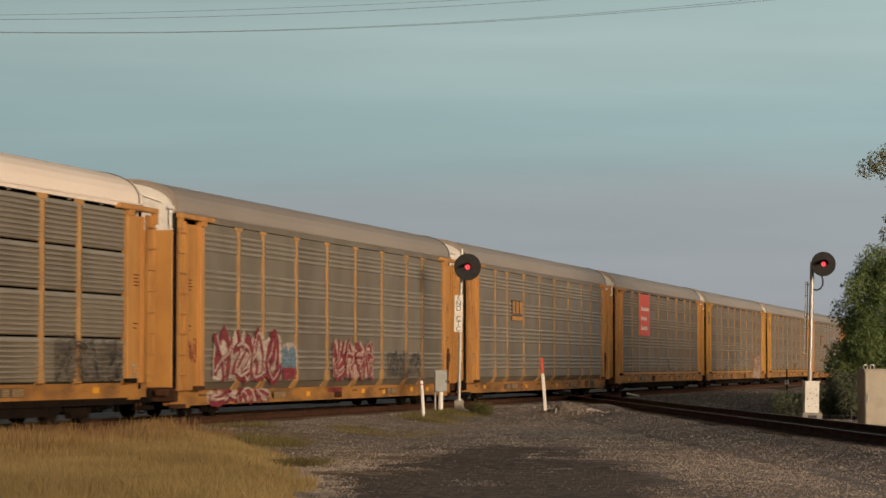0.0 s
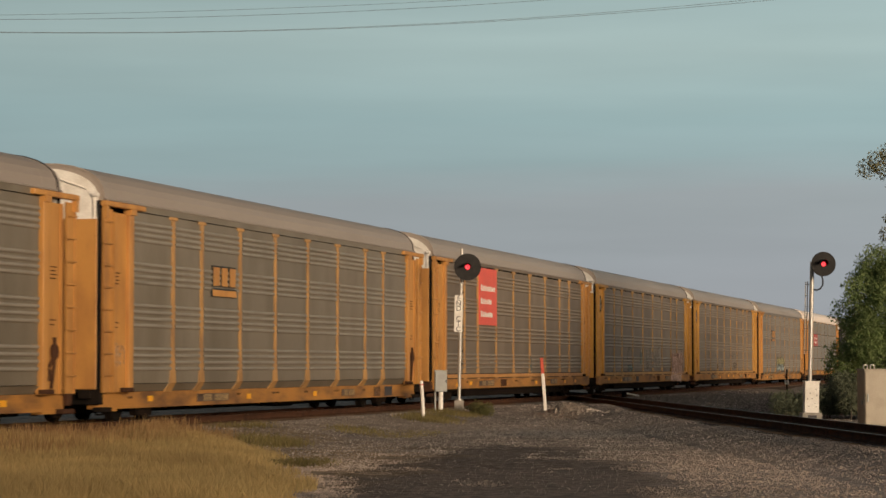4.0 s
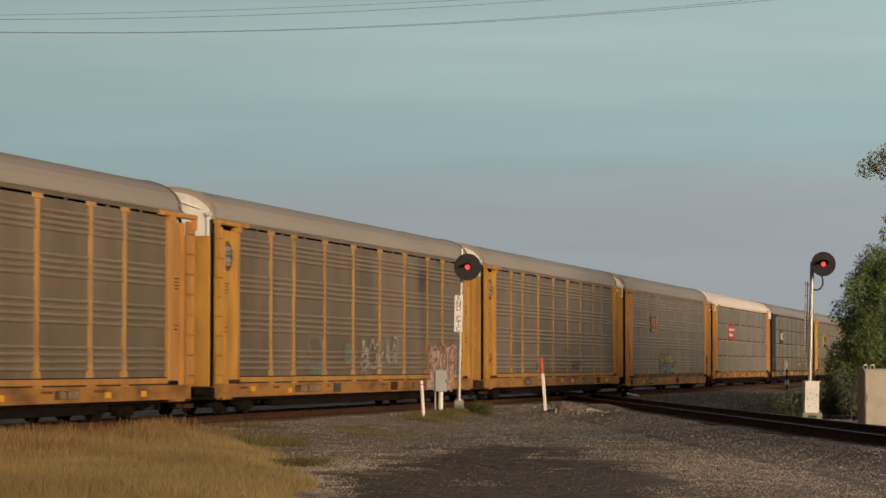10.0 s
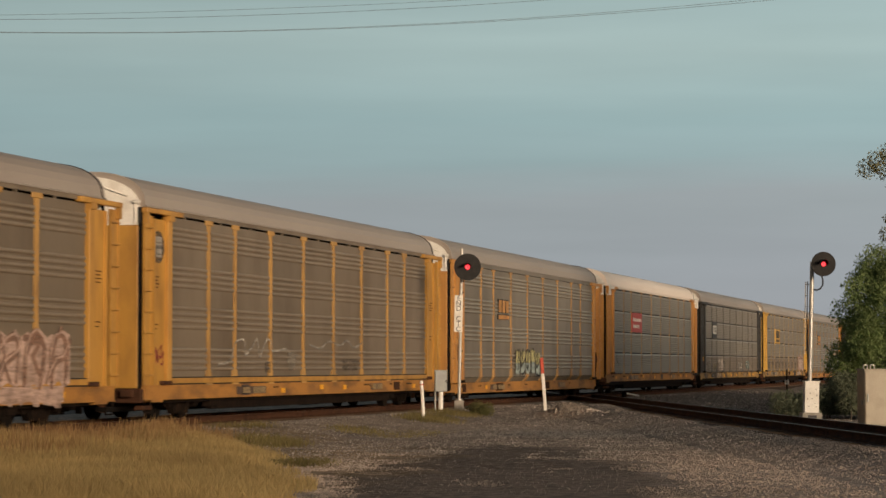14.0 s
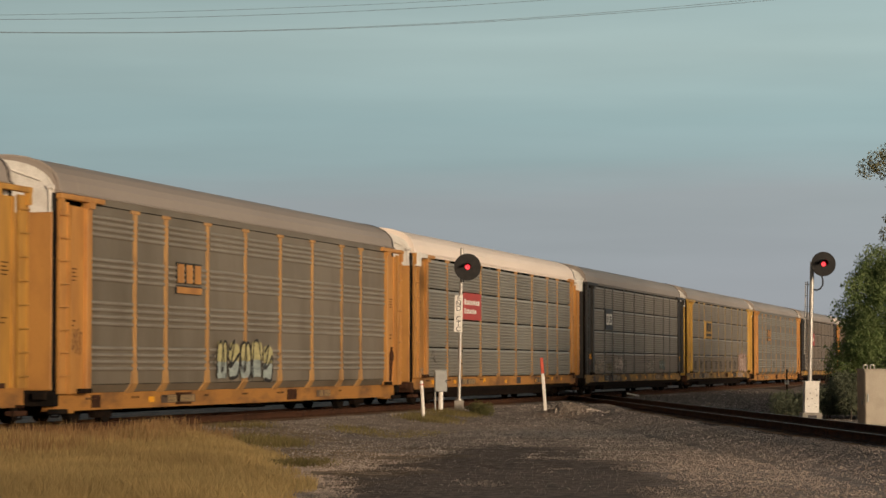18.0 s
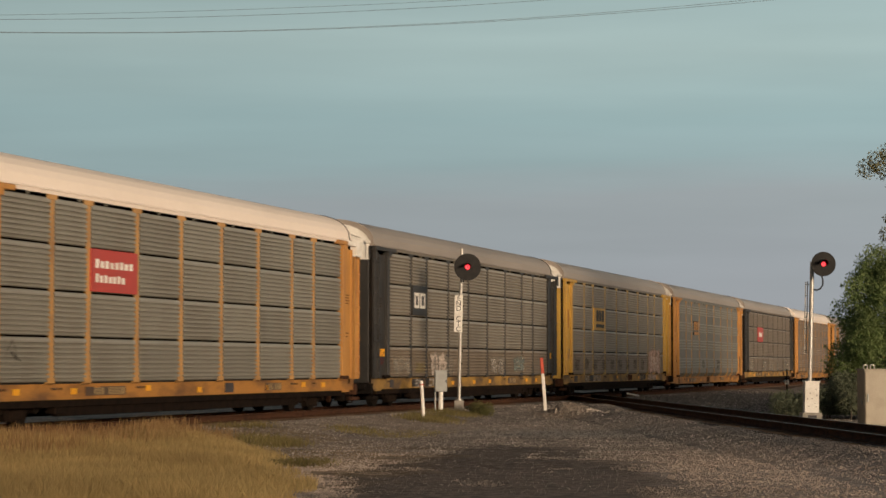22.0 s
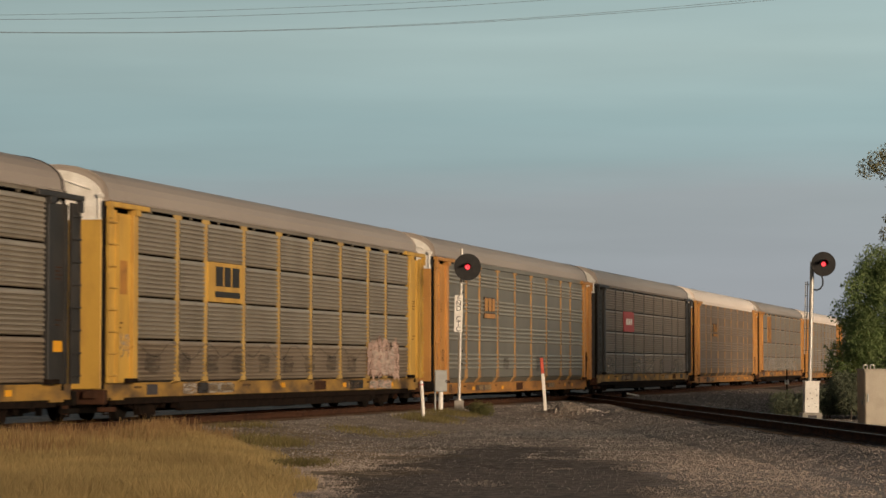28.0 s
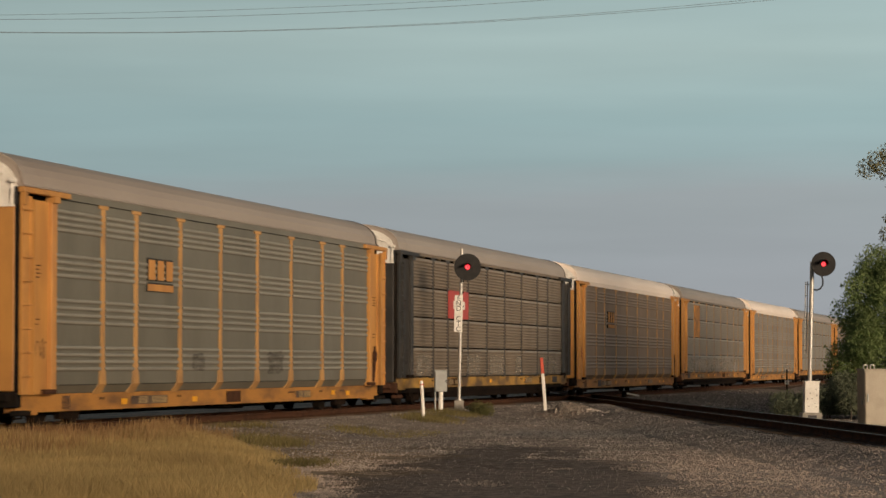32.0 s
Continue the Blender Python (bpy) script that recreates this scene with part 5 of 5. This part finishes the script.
# ---- plants ----
def leaf_mat(name, a, b, c, thin=0.4, clump=0.7, swing=(0.6, 1.35)):
    m = bpy.data.materials.new(name)
    m.use_nodes = True
    n, l = m.node_tree.nodes, m.node_tree.links
    bs = n["Principled BSDF"]
    bs.inputs["Roughness"].default_value = 0.75
    bs.inputs["Specular IOR Level"].default_value = 0.2
    g = n.new("ShaderNodeNewGeometry")
    r = n.new("ShaderNodeValToRGB")
    r.color_ramp.elements[0].color, r.color_ramp.elements[1].color = (*a, 1), (*c, 1)
    r.color_ramp.elements.new(0.55).color = (*b, 1)
    l.new(g.outputs["Random Per Island"], r.inputs[0])
    no, co = n.new("ShaderNodeTexNoise"), n.new("ShaderNodeTexCoord")
    no.inputs["Scale"].default_value, no.inputs["Detail"].default_value = clump, 5
    l.new(co.outputs["Object"], no.inputs["Vector"])
    mr = n.new("ShaderNodeMapRange")
    mr.inputs[1].default_value, mr.inputs[2].default_value, mr.inputs[3].default_value, mr.inputs[4].default_value = 0.3, 0.7, *swing
    l.new(no.outputs[0], mr.inputs[0])
    h = n.new("ShaderNodeHueSaturation")
    l.new(r.outputs[0], h.inputs["Color"])
    l.new(mr.outputs[0], h.inputs["Value"])
    l.new(h.outputs[0], bs.inputs["Base Color"])
    if thin:
        tr, mx = n.new("ShaderNodeBsdfTranslucent"), n.new("ShaderNodeMixShader")
        mx.inputs[0].default_value = thin
        l.new(h.outputs[0], tr.inputs[0])
        l.new(bs.outputs[0], mx.inputs[1])
        l.new(tr.outputs[0], mx.inputs[2])
        l.new(mx.outputs[0], n["Material Output"].inputs[0])
    return m


DRYGRASS = leaf_mat("dry_grass", (0.53, 0.39, 0.175), (0.58, 0.435, 0.205), (0.47, 0.365, 0.16), 0.5, 0.45, (0.72, 1.25))
WEED = leaf_mat("green_weed", (0.17, 0.155, 0.062), (0.25, 0.21, 0.09), (0.34, 0.265, 0.125), 0.5)
LEAF = leaf_mat("green_leaves", (0.19, 0.265, 0.10), (0.235, 0.31, 0.125), (0.28, 0.335, 0.14))
LEAF_T = leaf_mat("dull_leaves", (0.06, 0.065, 0.03), (0.085, 0.085, 0.04), (0.12, 0.105, 0.055))
LEAF_D = leaf_mat("dark_leaves", (0.135, 0.15, 0.10), (0.16, 0.18, 0.115), (0.185, 0.195, 0.125))
BARK = mat("bark", (0.12, 0.095, 0.075), 0.95, 0, (0.06, 0.05, 0.04), 3, 30, 0.6, 0, 0.8, (1, 1, 0.2))
STONE = leaf_mat("loose_stones", (0.09, 0.079, 0.07), (0.21, 0.183, 0.163), (0.50, 0.44, 0.39), 0, 1.1, (0.42, 1.55))
patch(STONE, 5.4, 39, 3.2, 9.0, (0.50, 0.39, 0.32), 0.9, 1.0, 0.6, 0.5, 0.6)
patch(STONE, -1.6, 40, 1.9, 7.0, (0.52, 0.42, 0.35), 0.9, 0.9, 1.0, 0.3, 0.8)
patch(STONE, 3.85, 82, 1.1, 2.4, (0.30, 0.25, 0.205), 0.9, 0.4, 1.0, 0.3, 0.7)
patch(STONE, 3.2, 64, 2.5, 5.0, (0.15, 0.15, 0.15), 0.9, 0.9, 0.5, 0.5, 0.6)
patch(STONE, 6.9, 52, 0.5, 16.0, (0.12, 0.12, 0.12), 0.9, 0.9, 0.7, 0.4, 0.6)
patch(STONE, 0.9, 37.0, 2.35, 11.0, (0.17, 0.14, 0.12), 0.8, 0.8, 0.9, 0.12, 0.75)


def soup(name, verts, faces, material):
    me = bpy.data.meshes.new(name)
    me.from_pydata(verts, [], faces)
    me.materials.append(material)
    return new(name, me)


def blades(name, spots, material, low, high, width, lean=0.35, seed=5):
    rng = random.Random(seed)
    v, f = [], []
    for x, y, k in spots:
        h = rng.uniform(low, high) * k
        a, ln = rng.uniform(0, 6.283), rng.uniform(0, lean) * h
        w = width * rng.uniform(0.6, 1.3)
        b = rng.uniform(-0.9, 0.9)
        wx, wy = w * math.cos(b), w * math.sin(b)
        lx, ly, z = ln * math.cos(a), ln * math.sin(a), lift(x, y) - 0.02
        i = len(v)
        v += [(x - wx, y - wy, z), (x + wx, y + wy, z), (x - wx * 0.7 + lx * 0.35, y - wy * 0.7 + ly * 0.35, z + h * 0.6), (x + wx * 0.7 + lx * 0.35, y + wy * 0.7 + ly * 0.35, z + h * 0.6), (x + lx, y + ly, z + h)]
        f += [(i, i + 1, i + 3, i + 2), (i + 2, i + 3, i + 4)]
    return soup(name, v, f, material)


def grass():
    rng = random.Random(8)
    spots, tall = [], []
    edge = [(24, -2.0), (32, -2.1), (41, -2.6), (48, -3.5), (56, -5.8), (60, -7.9), (64, -9.2)]
    ex = np.interp
    while len(spots) < 120000:
        y = rng.uniform(27, 61)
        right = float(ex(y, [e[0] for e in edge], [e[1] for e in edge]))
        x = rng.uniform(-0.2 * y - 1.0, right + 0.5)
        n = noise.noise((x * 0.5, y * 0.3, 7))
        d1 = x * math.cos(HEAD) - y * math.sin(HEAD) + DIST
        if d1 < 2.6 or x > right + 0.9 * n + 0.3 - 1.5 * rng.random() ** 2 or n < -0.42:
            continue
        k = 0.75 + 0.6 * (n + 0.3)
        k *= min(1.0, 0.35 + (right - x + 0.6) / 2.0)
        spots.append((x, y, max(0.25, k)))
        if d1 < 5.0 and rng.random() < 0.16:
            tall.append((x, y, 1.0))
    tagged(blades("dry_grass", spots, DRYGRASS, 0.12, 0.36, 0.0055, 0.75), "golden dry knee-high grass", "grass", kind="stuff")
    tagged(blades("tall_grass", tall, leaf_mat("straw", (0.34, 0.21, 0.10), (0.44, 0.28, 0.13), (0.26, 0.175, 0.08)), 0.22, 0.5, 0.007), "brown seeding grass stems beside the track", "grass", kind="stuff")
    spots = []
    for cx, cy, r, n, k in ((-0.4, 71.6, 1.0, 1300, 0.9), (0.35, 76.5, 0.9, 1100, 0.8), (-2.1, 62.0, 0.9, 700, 0.6), (-3.7, 53.5, 0.9, 1100, 1.0), (-2.5, 43.0, 0.7, 1000, 0.6), (-1.0, 60.5, 0.8, 350, 0.4), (-0.6, 63.0, 0.9, 350, 0.4), (-4.8, 60.0, 0.9, 450, 0.8)):
        for _ in range(n):
            a, q = rng.uniform(0, 6.283), r * math.sqrt(rng.random()) * rng.uniform(0.5, 1.2)
            spots.append((cx + q * math.cos(a), cy + 2.2 * q * math.sin(a), k))
    tagged(blades("weeds", spots, WEED, 0.07, 0.24, 0.007, 0.9), "low green and straw-coloured weeds in gravel", "weeds", kind="stuff")


grass()


def leaf_cloud(rng, balls, count, size):
    v, f = [], []
    wsum = [r ** 2 for *_, r in balls]
    for _ in range(count):
        cx, cy, cz, r = rng.choices(balls, wsum)[0]
        d = Vector((rng.gauss(0, 1), rng.gauss(0, 1), rng.gauss(0, 1))).normalized()
        q = r * (0.55 + 0.5 * rng.random()) * (1 + 0.35 * noise.noise(d * 2.3 + Vector((cx, cy, cz))))
        p = Vector((cx, cy, cz)) + d * q
        if p.z < -0.3:
            continue
        u = Vector((rng.gauss(0, 1), rng.gauss(0, 1), rng.gauss(0, 1))).normalized()
        w = u.orthogonal().normalized()
        s = size * rng.uniform(0.5, 1.3)
        i = len(v)
        v += [tuple(p - u * s), tuple(p + w * s * 0.5), tuple(p + u * s), tuple(p - w * s * 0.5)]
        f += [(i, i + 1, i + 2, i + 3)]
    return v, f


def woody(name, label, base, limbs, balls, count, size, material, seed, trunk=0.2):
    rng = random.Random(seed)
    t = new(name)
    bm = bmesh.new()
    for p, q, r1, r2 in limbs:
        rod(bm, p, q, r1, 8, r2)
    part("trunk", bm, BARK, t)
    v, f = leaf_cloud(rng, balls, count, size)
    o = soup("crown", v, f, material)
    o.parent = t
    return tagged(t, label, "tree" if "tree" in name else "bush")


def plants():
    rng = random.Random(21)
    # rounded bush: centre beyond the picture's edge
    cx, cy = 17.0, 86.0
    balls = []
    for _ in range(170):
        d = Vector((rng.gauss(0, 1), rng.gauss(0, 1), rng.gauss(0, 1))).normalized()
        k = rng.uniform(0.62, 0.86)
        balls.append((cx + 4.15 * k * d.x, cy + 3.2 * k * d.y, 2.1 + 3.75 * k * d.z, rng.uniform(0.45, 0.8)))
    balls += [(cx, cy, 1.8, 1.9), (cx + 0.3, cy, 3.4, 1.6)]
    balls = [b for b in balls if b[2] > -0.1]
    limbs = [((cx, cy, -0.5), (cx + 0.1, cy, 2.0), 0.14, 0.09)] + [((cx, cy, 0.2 + k * 0.3), b[:3], 0.06, 0.02) for k, b in enumerate(balls[:8])]
    woody("rounded_bush", "dense green leafy bush taller than the cabinet", None, limbs, balls, 190000, 0.055, LEAF, 3)
    # low dark shrub
    balls = []
    for _ in range(60):
        balls.append((rng.uniform(10.6, 15.2), rng.uniform(78.0, 81.5), rng.uniform(-0.3, 0.3), rng.uniform(0.3, 0.55)))
    for _ in range(30):
        balls.append((rng.uniform(12.6, 15.5), rng.uniform(79.0, 82.0), rng.uniform(0.1, 0.85), rng.uniform(0.3, 0.5)))
    limbs = [((b[0], b[1], -0.5), b[:3], 0.03, 0.015) for b in balls[:10]]
    woody("low_shrub", "low dark shaded shrub behind the signal", None, limbs, balls, 50000, 0.05, LEAF_D, 4)
    balls = [(1.12 + rng.uniform(-0.3, 0.3), 77.8 + rng.uniform(-0.3, 0.3), lift(1.1, 77.8) + rng.uniform(0.05, 0.22), rng.uniform(0.14, 0.24)) for _ in range(12)]
    woody("round_weed", "low round olive weed beside the signal footing", None, [((1.12, 77.8, -0.4), (1.12, 77.8, 0.0), 0.02, 0.01)], balls, 5000, 0.025, leaf_mat("olive_leaves", (0.12, 0.125, 0.05), (0.16, 0.155, 0.065), (0.2, 0.18, 0.085)), 9)
    # tall tree with loose twigs that reach into view
    cx, cy = 19.6, 94.0
    balls = [(16.0, 94, 8.7, 0.38), (16.35, 93.7, 9.0, 0.42), (16.75, 94.2, 8.75, 0.46), (16.95, 94, 9.4, 0.4), (16.95, 94, 8.0, 0.2), (16.55, 94.3, 5.6, 0.2), (16.7, 93.8, 6.2, 0.3), (16.75, 94.0, 5.2, 0.22), (16.9, 94.0, 6.8, 0.3)]
    for _ in range(34):
        a, z = rng.uniform(0, 6.283), rng.uniform(5.0, 13.0)
        rr = rng.uniform(0.5, 2.6)
        balls.append((cx + 0.4 + rr * math.cos(a), cy + rr * math.sin(a), z, rng.uniform(0.5, 0.9)))
    limbs = [((cx, cy, -0.5), (cx + 0.1, cy, 4.5), 0.28, 0.2), ((cx + 0.1, cy, 4.5), (cx - 0.1, cy, 12), 0.2, 0.05)]
    for b in balls:
        z = min(10.5, max(2.5, b[2] - 1.2))
        limbs.append(((cx, cy, z), b[:3], 0.06, 0.012))
    # This tree's haze is mixed into its paler leaf colour.
    woody("tall_tree", "tall thin-leaved tree with loose outer twigs", None, limbs, balls, 30000, 0.06, leaf_mat("hazy_leaves", (0.15, 0.155, 0.09), (0.18, 0.18, 0.105), (0.22, 0.205, 0.125)), 6)
    # unseen trees, added beside the line to shade the far wagons
    for k, (tx, ty) in enumerate(((21.8, 87), (23.9, 95), (25.6, 102), (27.6, 109), (29.6, 116), (31.6, 123))):
        balls = []
        for _ in range(44):
            a, z = rng.uniform(0, 6.283), rng.uniform(0.4, 6.8)
            rr = rng.uniform(0.4, 3.2)
            balls.append((tx + rr * math.cos(a), ty + rr * math.sin(a), z, rng.uniform(0.8, 1.3)))
        limbs = [((tx, ty, -0.5), (tx, ty, 7.0), 0.25, 0.06)] + [((tx, ty, max(0.8, b[2] - 1.2)), b[:3], 0.06, 0.015) for b in balls]
        tagged(woody("row_tree", "unseen leafy tree added to shade the far wagons", None, limbs, balls, 4200, 0.2, LEAF_T, 30 + k), group="trees beside the line")


plants()


# ---- unseen belt of trees behind the camera, added to block part of the low sun ----
def woods():
    rng = random.Random(77)
    ux, uy = math.sin(SUN_AZ), math.cos(SUN_AZ)
    v, f = [], []
    # a solid core under the crowns
    n = 260
    for i in range(n + 1):
        u = -260 + 520 * i / n
        h = WOODS_TOP - 2.2 + 1.1 * noise.noise((u * 0.11, 1.0, 0)) + 0.6 * noise.noise((u * 0.4, 4.0, 0))
        for d, z in ((-2.0, -0.6), (-1.2, h * 0.6), (0, h), (1.2, h * 0.6), (2.0, -0.6)):
            r = WOODS_FAR + d + 1.5 * noise.noise((u * 0.2, z, 9))
            v.append((ux * r - uy * u, uy * r + ux * u, z))
        if i:
            for k in range(4):
                a, b = (i - 1) * 5 + k, i * 5 + k
                f.append((a, b, b + 1, a + 1))
    for _ in range(40000):
        u = rng.uniform(-260, 260)
        top = WOODS_TOP + 1.6 * noise.noise((u * 0.11, 1.0, 0)) + 0.9 * noise.noise((u * 0.4, 4.0, 0))
        z = top - abs(rng.gauss(0, 2.4)) if rng.random() < 0.8 else rng.uniform(0, top)
        r = WOODS_FAR + rng.uniform(-3, 3)
        p = Vector((ux * r - uy * u, uy * r + ux * u, max(z, 0.2)))
        a = Vector((rng.gauss(0, 1), rng.gauss(0, 1), rng.gauss(0, 1))).normalized()
        b, q = a.orthogonal().normalized(), rng.uniform(0.2, 0.5)
        i = len(v)
        v += [tuple(p - a * q), tuple(p + b * q * 0.6), tuple(p + a * q), tuple(p - b * q * 0.6)]
        f.append((i, i + 1, i + 2, i + 3))
    tagged(soup("woods", v, f, LEAF_T), "unseen belt of trees behind the camera, added to block low sun", "trees", kind="stuff")


WOODS_FAR, WOODS_TOP = 60.0, 8.0
woods()


# ---- loose stones ----
def stones():
    rng = random.Random(12)
    v, f = [], []
    n = 0
    while n < 165000:
        y = 29 + 64 * rng.random()
        x = rng.uniform(-0.16, 0.195) * y
        d1 = x * math.cos(HEAD) - y * math.sin(HEAD) + DIST
        if d1 < 1.5 or abs(x - along2(y)[0]) < 0.9:
            continue
        worn = min(((x - 0.9) / 2.35) ** 2 + ((y - 37.0) / 11.0) ** 2, ((x - 1.4) / 1.35) ** 2 + ((y - 48.0) / 5.0) ** 2) < 1 + 1.5 * noise.noise((x * 0.9, y * 0.4, 5)) + 0.5 * noise.noise((x * 3.0, y * 1.2, 9))
        if worn and rng.random() < 0.72:
            continue
        r = (0.007 + 0.021 * rng.random() ** 2) * (0.6 if worn else 1.0)
        if n % 9 == 0:    # coarser stones farther off
            y = rng.uniform(88, 150)
            x = rng.uniform(0.03, 0.19) * y
            r = rng.uniform(0.02, 0.06)
            if x * math.cos(HEAD) - y * math.sin(HEAD) + DIST < 1.7 or abs(x - along2(y)[0]) < 0.9:
                n += 1
                continue
        if n < 900:       # the heap of larger stones
            x, y, r = rng.gauss(4.2, 0.42), rng.gauss(81.6, 0.9), rng.uniform(0.03, 0.085)
        c, s = math.cos(n * 1.7), math.sin(n * 1.7)
        z = lift(x, y) - r * 0.2
        i = len(v)
        for px, py, pz in ((1, 0, 0), (0, 1, 0), (-1, 0.2, 0), (0.1, -1, 0), (0.15, 0.1, 0.9)):
            q = r * rng.uniform(0.7, 1.3)
            v.append((x + q * (px * c - py * s), y + q * (px * s + py * c), z + q * pz))
        f += [(i + a, i + b, i + 4) for a, b in ((0, 1), (1, 2), (2, 3), (3, 0))]
        n += 1
    tagged(soup("loose_stones", v, f, STONE), "scattered pale and grey ballast stones", "stones", kind="stuff")


stones()

# ---- motions ----
SPEED = 8.27
LAG = {0: 1.1, 4: 1.02, 8: 0.97, 12: 0.8, 16: 0.5, 20: 0.27, 24: 0.26, 28: 0.26, 32: 0.25}     # the train speeds up a little, then settles
START = 81.875 - PITCH * 1.5     # centre of the first wagon at 0 s


def motions():
    for k, car in enumerate(WAGONS):
        rows = []
        for t, lag in LAG.items():
            rows.append((t, pose(*along(START + lag + PITCH * k - SPEED * t), 0, 0, 0, TURN)))
        walk(car, rows)
    turns = [(i * 0.0666667, math.degrees(SPEED * i * 0.0666667 / R_WHEEL)) for i in range(481)]
    for ws, d in WHEELS:
        walk(ws, [(t, pose(0, d, R_WHEEL, a, 0, 0)) for t, a in turns])


motions()
